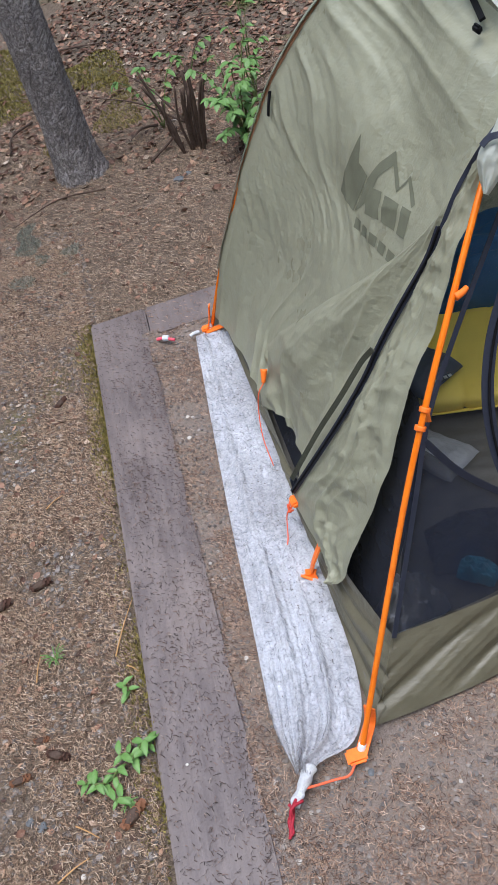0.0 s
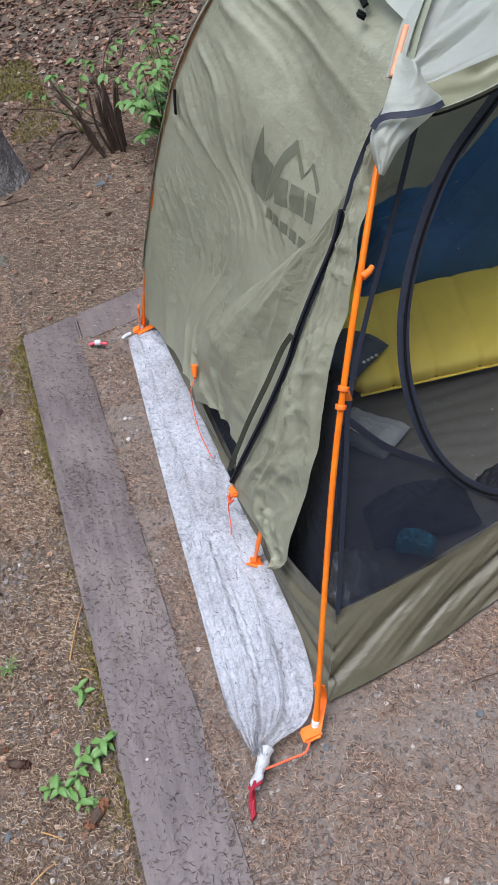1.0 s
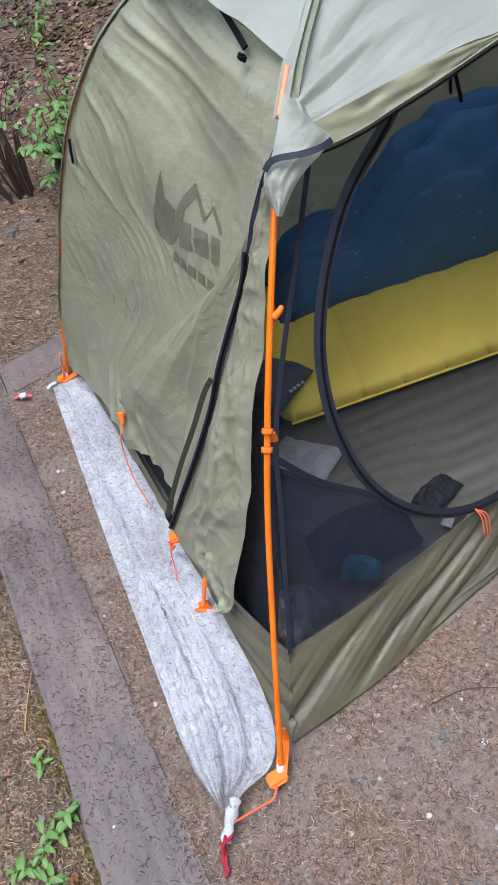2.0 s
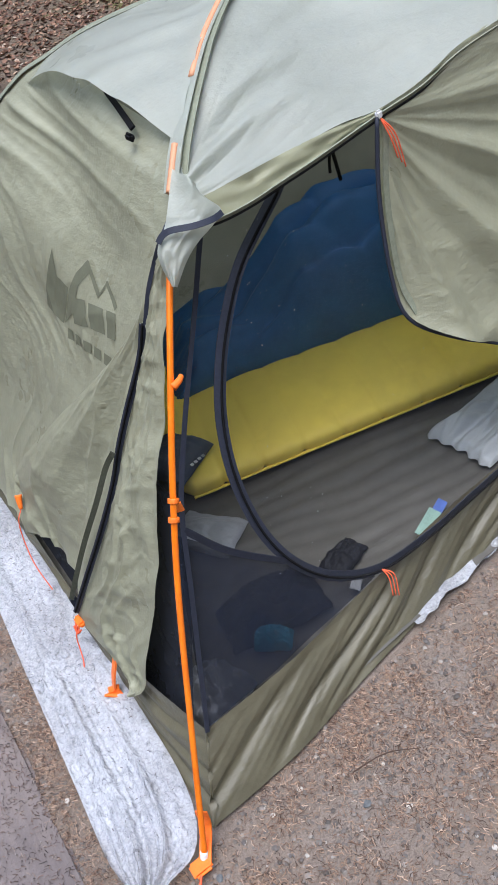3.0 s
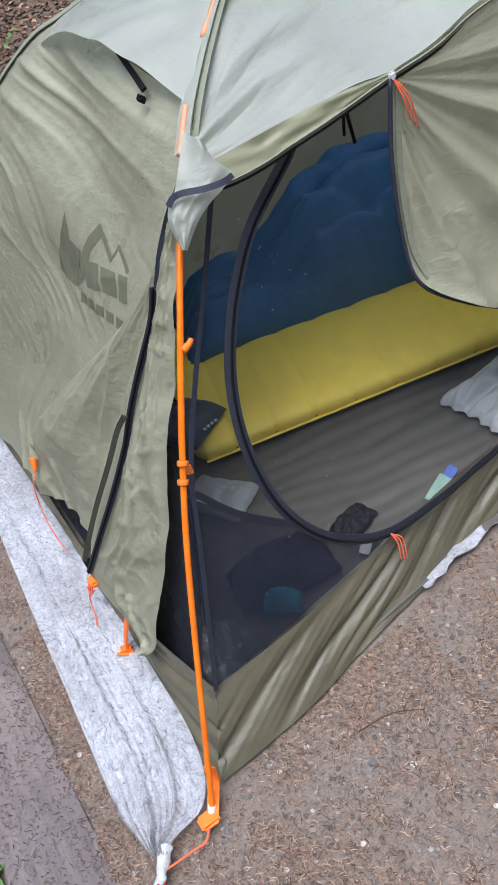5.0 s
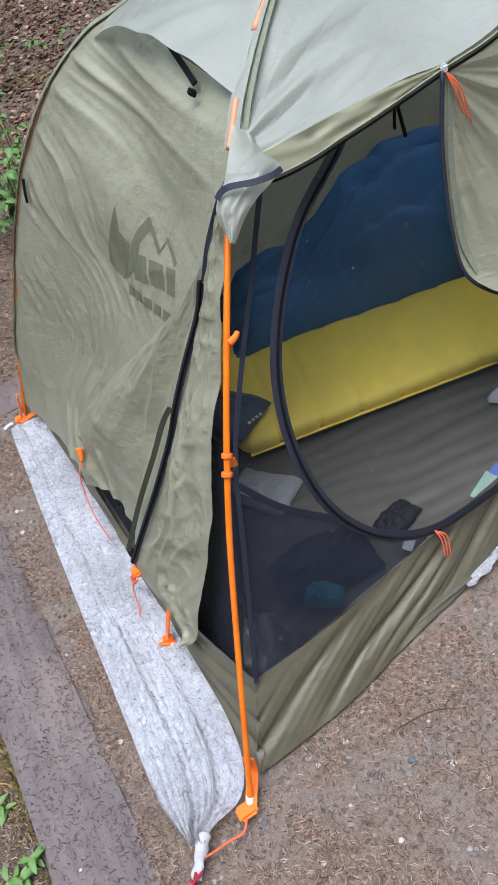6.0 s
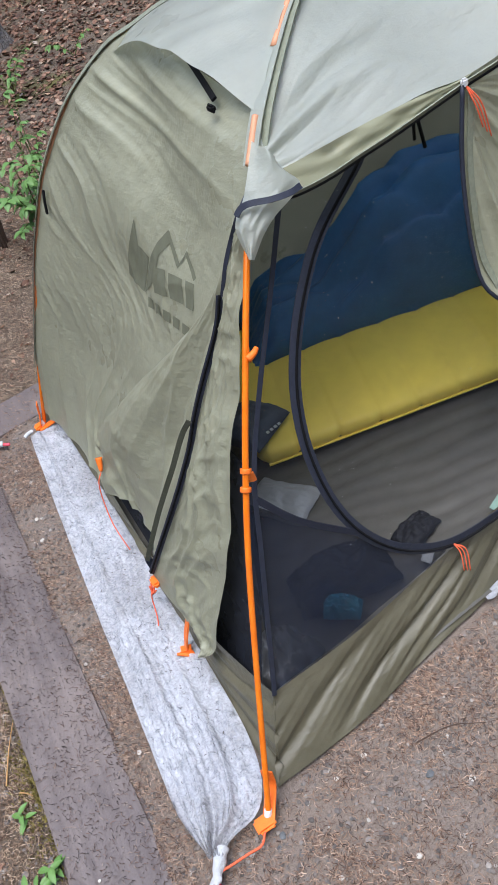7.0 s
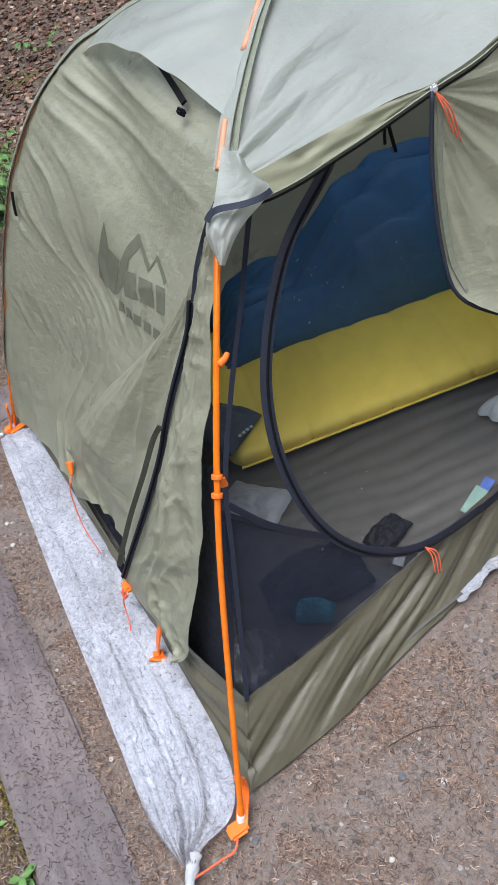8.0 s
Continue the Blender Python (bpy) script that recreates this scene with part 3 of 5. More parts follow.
tube("pole_glimpse", above(near_line[6:8], 0.0005, -0.005), 0.0055, PEACH, tent, "pole showing pink through wet nylon", 10, 20)
tube("pole_glimpse", above(near_line[8:11], 0.0005, -0.002), 0.0055, PEACH, tent, "pole showing pink through wet nylon", 10, 20)
tube("pole_glimpse", [(x + 0.001, y + 0.001, z - 0.004) for x, y, z in far_line[2:10]], 0.0045, PEACH, tent, "pole showing pink through wet nylon", 10, 50)

far_hub = [(2.05, MID, 1.0), (2.2, MID, 0.9), (2.36, MID, 0.6), (2.48, MID, 0.06)]
end_n = curve([(2.05, -1.22, 0.84), (2.2, -1.26, 0.7), (2.35, -1.32, 0.45), (2.45, -1.42, 0.05)], 40)
sheet("fly_far_end", curve(far_hub, 40), end_n, 20, lambda u, v, p: 0.004 * nz(p[0], p[1], p[2], 6), FLY, tent, "sage green foot end of the fly")
sheet("fly_far_end", curve([(2.2, -0.52, 0.80), (2.3, -0.42, 0.6), (2.4, -0.34, 0.4), (2.48, -0.25, 0.05)], 40), curve(far_hub, 40), 20, lambda u, v, p: 0.004 * nz(p[0], p[1], p[2], 6), FLY, tent, "sage green foot end of the fly")
# --- right half of the door, hanging from the zip slider ---
hang_top = curve(hood[5:], 90)
hang_low = curve([(1.116, -1.20, 0.80), (1.085, -1.215, 0.685), (1.065, -1.24, 0.56), (1.07, -1.262, 0.49), (1.135, -1.285, 0.425), (1.225, -1.30, 0.36), (1.33, -1.32, 0.275), (1.6, -1.42, 0.12), (2.45, -1.42, 0.05)], 90)


def hang_relief(u, v, p):
    """Folds fanned out from the slider, and swags along the loose lower edge."""
    dx, dz = p[0] - 1.116, 0.80 - p[2]
    th, r = math.atan2(dx, dz + 1e-6), math.hypot(dx, dz)
    n1 = nz(p[0] * 3, p[2] * 3, 2.0)
    fan = (1 - abs(math.sin(6.5 * th + 0.9 * n1 + 0.3))) ** 1.5 * 0.034 * min(1, r * 3.2) * min(1, u * 3)
    fine = (1 - abs(math.sin(19 * th + 3 * n1))) ** 1.5 * 0.006 * min(1, r * 4) * min(1, u * 4)
    swag = (1 - abs(math.sin(7 * u + 9 * r + 1.5 * n1))) ** 1.5 * 0.020 * max(0, u - 0.35) * min(1, r * 3)
    return fan + fine + swag + 0.004 * nz(p[0] * 9, p[2] * 9, 1.0) * u - 0.02 * math.sin(math.pi * u) * min(1, v * 4)


hang, _ = sheet("door_half", hang_top, hang_low, 110, hang_relief, FLY, tent, "second half of the fly door hanging in folds")
tube("door_piping", [(x - 0.003, y - 0.003, z) for x, y, z in [(1.116, -1.20, 0.80), (1.085, -1.215, 0.685), (1.065, -1.24, 0.56), (1.07, -1.262, 0.49), (1.135, -1.285, 0.425), (1.225, -1.30, 0.36), (1.33, -1.32, 0.275), (1.6, -1.42, 0.12)]], 0.0035, ZIP, tent, "dark zip edge", 8, 60)

ribbon("door_hem", [(x + 0.010, y - 0.006, z) for x, y, z in [(1.116, -1.20, 0.79), (1.085, -1.215, 0.685), (1.065, -1.24, 0.56), (1.072, -1.262, 0.495)]], 0.011, (1, 0.1, 0.1), SEAM, tent, "stitched hem of the hanging door", 0.0015, 40)
# straps hanging from the inner ceiling
tube("hanging_strap", [(1.210, -0.92, 0.90), (1.207, -0.92, 0.73), (1.205, -0.92, 0.665), (1.212, -0.92, 0.575)], 0.0035, BLACK, tent, "black gear loop strap", 6, 24)
tube("hanging_strap", [(1.205, -0.921, 0.655), (1.196, -0.921, 0.625), (1.192, -0.921, 0.60)], 0.003, BLACK, tent, "black gear loop strap", 6, 12)
tube("hanging_strap", [(1.205, -0.922, 0.657), (1.195, -0.922, 0.655), (1.188, -0.922, 0.643)], 0.002, BLACK, tent, "black gear loop strap", 6, 10)
ribbon("ceiling_seam", [(1.165, -0.80, 0.90), (1.20, -0.70, 0.62), (1.20, -0.66, 0.50)], 0.008, (1, 0, 0), SEAM, tent, "seam of the inner tent", 0.001, 14)
# --- inner tent: tub floor, netting, zips ---
def tub_wall(name, low, high, n_, label):
    """A coated wall pulled tight between ground and mesh, creased slantwise along its length."""
    def relief(u, v, p):
        along = p[0] - p[1] * 0.4
        n1 = nz(p[0] * 3, p[1] * 3, p[2] * 4)
        a_ = (1 - abs(math.sin(52 * p[2] - 15 * along + 2.0 * n1))) ** 1.5 * 0.011
        b_ = (1 - abs(math.sin(120 * p[2] - 40 * along + 3.0 * n1))) ** 1.4 * 0.0085 * max(0, min(1, 0.6 + 2 * nz(along * 5, p[2] * 9, 4.0)))
        c_ = (1 - abs(math.sin(230 * p[2] - 95 * along + 4.0 * n1))) * 0.0024
        return (a_ + b_ + c_) * math.sin(math.pi * min(1, u * 0.92 + 0.06)) + 0.003 * n1
    return sheet(name, curve(low, n_ * 3), curve(high, n_ * 3), 34, relief, TUB, tent, label)


tub_wall("tub_wall", [(0.372, -1.485, 0.0), (0.556, -1.472, 0.0), (0.798, -1.427, 0.0), (1.15, -1.385, 0.0), (2.3, -1.36, 0.0)], [(0.446, -1.406, 0.116), (0.627, -1.397, 0.116), (0.833, -1.367, 0.116), (1.193, -1.325, 0.116), (2.28, -1.30, 0.116)], 90, "olive tub wall with damp creases")
tub_wall("tub_wall", [(0.366, -0.25, 0.0), (0.372, -0.8, 0.0), (0.372, -1.485, 0.0)], [(0.40, -0.33, 0.05), (0.392, -0.7, 0.045), (0.395, -0.95, 0.05), (0.405, -1.12, 0.09), (0.415, -1.255, 0.116), (0.446, -1.406, 0.116)], 70, "olive tub wall beside the plastic sheet")
tub_wall("tub_wall", [(0.366, -0.25, 0.0), (1.2, -0.3, 0.0), (2.3, -0.3, 0.0)], [(0.42, -0.33, 0.09), (1.2, -0.36, 0.11), (2.28, -0.4, 0.11)], 40, "olive tub wall on the far side")
fl, fr = curve([(0.385, -0.28, 0.012), (0.385, -1.455, 0.012)], 150), curve([(2.28, -0.32, 0.012), (2.28, -1.30, 0.012)], 150)
sheet("tent_floor", fl, fr, 120, lambda u, v, p: 0.003 * nz(p[0] * 3, p[1] * 25, 0.0) - 0.003 + 0.002 * ridge_wave(70 * (p[1] + 0.28 * p[0]) + 2 * nz(p[0], p[1], 0, 5)), FLOOR_IN, tent, "dark creased tent floor", flip=True)
seam_n = [(0.446, -1.406, 0.116), (0.538, -1.322, 0.319), (0.59, -1.275, 0.435), (0.657, -1.232, 0.534), (0.752, -1.177, 0.658), (0.81, -1.143, 0.736), (0.90, -1.07, 0.82), (1.10, -0.90, 0.93)]
seam_f = [(x, 2 * MID - y, z) for x, y, z in seam_n]
sheet("netting", curve(seam_n, 30), curve([(2.28, -1.30, 0.116), (2.2, -1.2, 0.4), (2.1, -1.0, 0.8), (2.0, -0.9, 0.93)], 30), 40, lambda u, v, p: -0.02 * math.sin(math.pi * u) * math.sin(math.pi * v), NET, tent, "black mesh door wall")
end_far, end_near = curve([(0.402, -0.33, 0.038)] + seam_f[1:], 40), curve([(0.404, -1.39, 0.032)] + seam_n[1:], 40)
# lower mesh carries the interior's darkness in its colour and cover
sheet("end_netting", end_far[:15], end_near[:15], 30, lambda u, v, p: 0.0, NET_SHADE, tent, "black lower mesh of the end wall, made dense for interior shade")
sheet("end_netting", end_far[14:], end_near[14:], 30, lambda u, v, p: 0.0, NET, tent, "thin black upper mesh of the end wall")
sheet("netting", curve([(0.42, -0.33, 0.09)] + seam_f[1:], 30), curve([(2.28, -0.4, 0.11), (2.2, -0.5, 0.4), (2.1, -0.75, 0.8), (2.0, -0.86, 0.93)], 30), 30, lambda u, v, p: 0.0, NET_THIN, tent, "black mesh far wall")
ribbon("mesh_seam", [(x, y - 0.004, z) for x, y, z in seam_n[:7]], 0.008, (1, 0.1, -0.2), ZIP, tent, "dark seam of the mesh wall", 0.002, 60)
dzip = [(0.99, -1.112, 0.765), (0.962, -1.125, 0.74), (0.86, -1.156, 0.685), (0.798, -1.182, 0.631), (0.748, -1.209, 0.57), (0.709, -1.238, 0.5), (0.686, -1.271, 0.417), (0.686, -1.305, 0.322), (0.712, -1.331, 0.242), (0.765, -1.349, 0.176), (0.847, -1.359, 0.132), (0.961, -1.356, 0.122), (1.08, -1.342, 0.119), (1.279, -1.325, 0.117), (1.8, -1.312, 0.117)]
dz_ob = ribbon("door_zip", [(x, y - 0.007, z) for x, y, z in dzip], 0.019, (0.9, 0.1, 0.35), ZIP, tent, "curved navy zip of the mesh door", 0.002, 120)
tube("zip_coil", [(x, y - 0.012, z) for x, y, z in dzip], 0.0022, BLACK, dz_ob, "zip teeth", 6, 120)
ribbon("mesh_seam", [(0.576, -1.294, 0.405), (0.622, -1.315, 0.334), (0.70, -1.335, 0.255)], 0.012, (0.3, 0, 1), ZIP, tent, "", 0.002, 30)

# --- cuff of the fly round the pole, with the end of the door zip across it ---
cuff_a = curve([(0.80, -1.162, 0.860), (0.753, -1.195, 0.812), (0.733, -1.203, 0.798), (0.721, -1.21, 0.784), (0.717, -1.221, 0.766), (0.717, -1.232, 0.746)], 40)
cuff_b = curve([(0.812, -1.192, 0.824), (0.828, -1.215, 0.80), (0.805, -1.225, 0.791), (0.777, -1.228, 0.781), (0.75, -1.232, 0.767), (0.722, -1.237, 0.742)], 40)
sheet("pole_cuff", cuff_a, cuff_b, 40, lambda u, v, p: 0.013 * math.sin(math.pi * u) * (1 - 0.2 * v) + 0.005 * nz(u * 3, v * 4, 9.0) + 0.004 * (1 - abs(math.sin(5 * u + 6 * v + 2 * nz(u, v, 1, 3)))) * math.sin(math.pi * u), FLY_SKYLIT, tent, "crumpled cuff of fly cloth over the pole, coloured as sky-lit", flip=True)
ribbon("zip_end", [(0.726, -1.214, 0.801), (0.735, -1.216, 0.809), (0.747, -1.224, 0.813), (0.773, -1.237, 0.810), (0.801, -1.239, 0.806), (0.822, -1.230, 0.803)], 0.0085, (0.1, 0.6, 0.75), ZIP, tent, "end of the dark door zip", 0.002, 60)
# --- vent strut, tags, clips and webbing ---
ribbon("vent_strut", [(0.846, -0.886, 0.900), (0.832, -0.955, 0.889), (0.817, -1.021, 0.881)], 0.009, (1, 0.4, 0.5), BLACK, tent, "black strut propping the vent", 0.004, 20)
part("strut_end", box_bm(0.009, 0.020, 0.012, 0.003, (0.806, -1.030, 0.873)), BLACK, tent)
ribbon("vent_tag", [tuple(end_q[162, 8] + np.array([-0.006, 0, 0.002])), tuple(end_q[157, 12] + np.array([-0.008, 0, 0.0])), tuple(end_q[151, 15] + np.array([-0.007, 0, 0.0]))], 0.008, (0, 1, 0.2), BLACK, tent, "small black webbing tag", 0.004, 8)


def ring(name, at, along, r, thick, length, material, parent, label=""):
    a = Vector(along).normalized()
    c0 = Vector(at)
    return tube(name, [tuple(c0 - a * length / 2), tuple(c0), tuple(c0 + a * length / 2)], r + thick, material, parent, label, 14, 5)


up1 = (0.06, 0.048, 0.10)
for dz_ in (-0.010, 0.012):
    ring("pole_clip", (0.565 + dz_ * 0.6, -1.337 + dz_ * 0.45, 0.493 + dz_), up1, 0.0052, 0.0032, 0.007, ORANGE, tent, "orange plastic clip")
ribbon("clip_strap", [(0.572, -1.332, 0.49), (0.585, -1.31, 0.465), (0.592, -1.285, 0.445)], 0.012, (0, 0.3, 1), ORANGE, tent, "", 0.003, 10)
tube("hook_clip", [(0.652, -1.272, 0.63), (0.664, -1.270, 0.632), (0.672, -1.265, 0.634)], 0.0065, ORANGE, tent, "orange hook on the pole", 10, 8, 0.6)
for x_, y_, s_ in ((0.336, -1.52, -1), (0.33, -0.222, 1)):
    ring("pole_tip", (x_ + 0.002, y_ - s_ * 0.002, 0.012), up1, 0.0045, 0.002, 0.016, SILVER, tent, "silver pole tip")
ribbon("corner_webbing", [(0.328, -1.535, 0.006), (0.345, -1.512, 0.012), (0.366, -1.488, 0.03), (0.372, -1.482, 0.062)], 0.020, (0.7, -0.7, 0.0), ORANGE, tent, "orange corner webbing", 0.003, 24)
bm = box_bm(0.034, 0.028, 0.010, 0.004, (0.326, -1.526, 0.008))
part("grommet_tab", bm, ORANGE, tent, "orange tab holding the pole tip")
ribbon("corner_webbing", [(0.318, -0.235, 0.008), (0.34, -0.24, 0.012), (0.372, -0.262, 0.03)], 0.020, (0.4, 1, 0.0), ORANGE, tent, "orange corner webbing", 0.003, 20)
ribbon("corner_webbing", [(0.322, -0.225, 0.008), (0.335, -0.226, 0.04), (0.345, -0.228, 0.08)], 0.018, (0.3, 1, 0.0), ORANGE, tent, "orange corner webbing", 0.003, 20)
part("grommet_tab", box_bm(0.03, 0.026, 0.012, 0.004, (0.322, -0.222, 0.008)), ORANGE, tent)
# webbing loops on the end hem
part("loop_tab", box_bm(0.016, 0.03, 0.014, 0.004, (0.374, -1.014, 0.080)), ORANGE, tent, "orange cord loop")
ribbon("stake_loop", [(0.392, -1.148, 0.088), (0.372, -1.150, 0.050), (0.360, -1.146, 0.014)], 0.018, (0.2, 1, 0.1), ORANGE, tent, "orange webbing stake loop", 0.003, 16)
ribbon("stake_loop", [(0.362, -1.142, 0.018), (0.355, -1.152, 0.013), (0.350, -1.160, 0.013)], 0.034, (0.2, 1, 0.1), ORANGE, tent, "", 0.003, 10)
tube("loop_tab", [(0.408, -0.738, 0.208), (0.403, -0.745, 0.197), (0.398, -0.752, 0.184)], 0.008, ORANGE, tent, "orange cord loop", 10, 8, 0.5)
tube("guy_cord", [(0.398, -0.752, 0.184), (0.380, -0.762, 0.166), (0.368, -0.770, 0.120), (0.360, -0.802, 0.075), (0.362, -0.845, 0.030)], 0.0013, CORD, tent, "thin orange cord", 6, 60)
tube("guy_cord", [(0.364, -1.016, 0.075), (0.352, -1.012, 0.045), (0.346, -1.018, 0.022), (0.340, -1.04, 0.014), (0.334, -1.058, 0.014)], 0.0013, CORD, tent, "thin orange cord", 6, 50)
for a_ in (0, 1.6, 3.1):
    tube("cord_knot", [(0.366 + 0.006 * math.cos(a_), -1.012 + 0.006 * math.sin(a_), 0.076), (0.359, -1.018, 0.060), (0.362 - 0.005 * math.cos(a_), -1.022, 0.066)], 0.002, CORD, tent, "", 6, 12)
tube("guy_cord", [(0.32, -1.54, 0.012), (0.305, -1.553, 0.008), (0.28, -1.552, 0.008), (0.25, -1.554, 0.014), (0.226, -1.553, 0.016)], 0.0022, CORD, tent, "thin orange cord", 6, 30)
# zip pulls on the doors
for k_ in range(3):
    tube("zip_pull", [(1.116, -1.205, 0.80), (1.12 + 0.005 * k_, -1.218, 0.77), (1.125 + 0.006 * k_, -1.222, 0.735 - 0.01 * k_)], 0.0012, CORD, tent, "orange zip pull cord", 6, 14)
    tube("zip_pull", [(0.846, -1.372, 0.135), (0.848 + 0.006 * k_, -1.385, 0.12), (0.842 + 0.006 * k_, -1.395, 0.085 - 0.005 * k_)], 0.0012, CORD, tent, "orange zip pull cord", 6, 14)
part("slider", box_bm(0.012, 0.008, 0.014, 0.003, (1.116, -1.204, 0.802)), SILVER, tent, "metal zip slider")

# --- mountain print on the end panel, as plain shapes ---
PV, PU = end_q.shape[0] - 1, end_q.shape[1] - 1


def on_panel(u, v):
    """A place on the end panel by its own two directions, a hair above the cloth."""
    a, b_ = u * PU, v * PV
    j, i = min(PU - 1, int(a)), min(PV - 1, int(b_))
    fa, fb = a - j, b_ - i
    q = (end_q[i, j] * (1 - fa) + end_q[i, j + 1] * fa) * (1 - fb) + (end_q[i + 1, j] * (1 - fa) + end_q[i + 1, j + 1] * fa) * fb
    return Vector(q) + Vector((-0.0009, -0.0003, 0.0004))


def print_shape(outline):
    bm = bmesh.new()
    f = bm.faces.new([bm.verts.new((u, v, 0)) for u, v in outline])
    bmesh.ops.triangulate(bm, faces=[f])
    for _k in range(6):
        cut = [e for e in bm.edges if e.calc_length() > 0.006]
        if cut:
            bmesh.ops.subdivide_edges(bm, edges=cut, cuts=1)
            bmesh.ops.triangulate(bm, faces=bm.faces[:])
    for v in bm.verts:
        v.co = on_panel(v.co.x, v.co.y)
    for f in bm.faces:
        f.smooth = True
    return part("print_shape", bm, PRINT, tent, "faded dark green mountain print")


print_shape([(0.541, 0.718), (0.606, 0.675), (0.668, 0.671), (0.716, 0.591), (0.596, 0.591)])
print_shape([(0.679, 0.745), (0.716, 0.732), (0.706, 0.691), (0.743, 0.638), (0.722, 0.593), (0.676, 0.668), (0.670, 0.711)])
print_shape([(0.683, 0.745), (0.792, 0.711), (0.798, 0.700), (0.683, 0.736)])
print_shape([(0.798, 0.700), (0.792, 0.711), (0.786, 0.740), (0.796, 0.732)])
print_shape([(0.788, 0.740), (0.884, 0.718), (0.884, 0.709), (0.796, 0.730)])
print_shape([(0.697, 0.658), (0.761, 0.678), (0.835, 0.638), (0.768, 0.615)])
print_shape([(0.780, 0.680), (0.844, 0.694), (0.908, 0.653), (0.846, 0.640)])
print_shape([(0.858, 0.698), (0.894, 0.706), (0.958, 0.664), (0.922, 0.654)])
for k_ in range(5):
    u_, v_ = 0.745 + 0.051 * k_, 0.590 + 0.008 * k_
    print_shape([(u_, v_), (u_ + 0.036, v_ + 0.006), (u_ + 0.062, v_ - 0.014), (u_ + 0.026, v_ - 0.020)])

# --- mesh pocket inside the door wall ---
pk_top = curve([(0.56, -1.290, 0.405), (0.622, -1.310, 0.334), (0.70, -1.328, 0.255), (0.77, -1.345, 0.178), (0.835, -1.355, 0.130)], 24)
pk_low = curve([(0.449, -1.402, 0.117), (0.55, -1.398, 0.116), (0.65, -1.388, 0.116), (0.75, -1.374, 0.116), (0.833, -1.362, 0.117)], 24)
sheet("mesh_pocket", pk_top, pk_low, 14, lambda u, v, p: 0.01 * nz(p[0] * 8, p[2] * 8, 1.0), POCKET, tent, "dark mesh pocket beside the door")

# --- rain drops caught in the netting ---
dr_v, dr_f, r_ = [], [], random.Random(21)
for _i in range(75):
    x, z = r_.choice([(0.84, 0.62), (0.86, 0.58), (1.08, 0.58), (0.93, 0.66), (1.05, 0.45), (0.75, 0.3)])
    x, z = x + r_.gauss(0, 0.04), z + r_.gauss(0, 0.05)
    y = -1.405 + 0.107 * (x - 0.448) + 0.36 * (z - 0.116) - 0.004
    q, o = r_.uniform(0.0004, 0.0010), len(dr_v)
    dr_v += [(x - q, y, z), (x, y, z - 1.6 * q), (x + q, y, z), (x, y, z + 1.4 * q), (x, y - q, z)]
    dr_f += [(o, o + 1, o + 4), (o + 1, o + 2, o + 4), (o + 2, o + 3, o + 4), (o + 3, o, o + 4)]
link("rain_drop", mesh_from("rain_drop", dr_v, dr_f), simple("water_bead", (0.75, 0.8, 0.85), 0.1, 0.9), tent, "rain drops on the mesh")["kind"] = "stuff"

# ---- plastic groundsheet under the tent ----
gs = tagged(empty("groundsheet", 0.3, -0.9, 0), "crinkled clear plastic groundsheet showing beyond the tent floor", "groundsheet")
gl = curve([(0.286, -0.245, 0.004), (0.274, -0.40, 0.005), (0.243, -0.842, 0.006), (0.226, -1.145, 0.006), (0.211, -1.395, 0.008), (0.214, -1.47, 0.01), (0.226, -1.535, 0.018)], 260)
gr = curve([(0.372, -0.255, 0.004), (0.380, -0.75, 0.003), (0.380, -1.2, 0.003), (0.372, -1.40, 0.005), (0.335, -1.50, 0.008), (0.262, -1.525, 0.014), (0.246, -1.545, 0.02)], 260)


def crinkle(u, v, p):
    g_ = max(0.0, v - 0.5) * 2
    pleat = (0.7 * (1 - abs(math.sin(10 * u + 1.6 * nz(u, v * 0.6, 0, 3)))) ** 2 + 0.35 * (1 - abs(math.sin(27 * u + 3 * nz(u, v * 0.6, 4, 3)))) ** 1.5) * min(1, (1 - u) * 4)
    ridge = max(0, 1 - abs(u - 0.30 - 0.06 * nz(v, 0, 0, 5)) * 14) * 0.006
    r1, r2 = (1 - abs(nz(p[0], p[1] * 0.5, 0, 22))) ** 4, (1 - abs(nz(p[0] * 1.2, p[1] * 0.8, 3, 60))) ** 3
    return 0.003 + 0.0045 * r1 + 0.003 * r2 + 0.026 * g_ * pleat + ridge


sheet("plastic_film", gl, gr, 90, crinkle, SHEET, gs, "crinkled clear film", flip=True)
el = curve([(0.86, -1.422, 0.002), (0.95, -1.416, 0.005), (1.15, -1.388, 0.005), (1.5, -1.385, 0.005), (2.2, -1.385, 0.005)], 200)
er = curve([(0.86, -1.405, 0.003), (1.15, -1.34, 0.004), (1.5, -1.33, 0.004), (2.2, -1.33, 0.004)], 200)
sheet("film_edge", el, er, 10, lambda u, v, p: 0.006 + 0.010 * abs(nz(p[0], p[1], 0, 22)) * (1 - u) + 0.008 * nz(p[0], p[1], 4, 9) * (1 - u), SHEET, gs, "ruffled edge of the clear film", flip=True, bow=lambda u, v: (0, -0.010 * (1 - u) * (0.2 + nz(v * 22, 0.3) + 0.8 * nz(v * 70, 0.9)), 0))
tail = tube("gathered_tail", [(0.25, -1.525, 0.022), (0.234, -1.545, 0.022), (0.222, -1.558, 0.016), (0.208, -1.572, 0.010)], 0.0115, TAIL, gs, "twisted white tail of the film", 14, 24, 0.5)
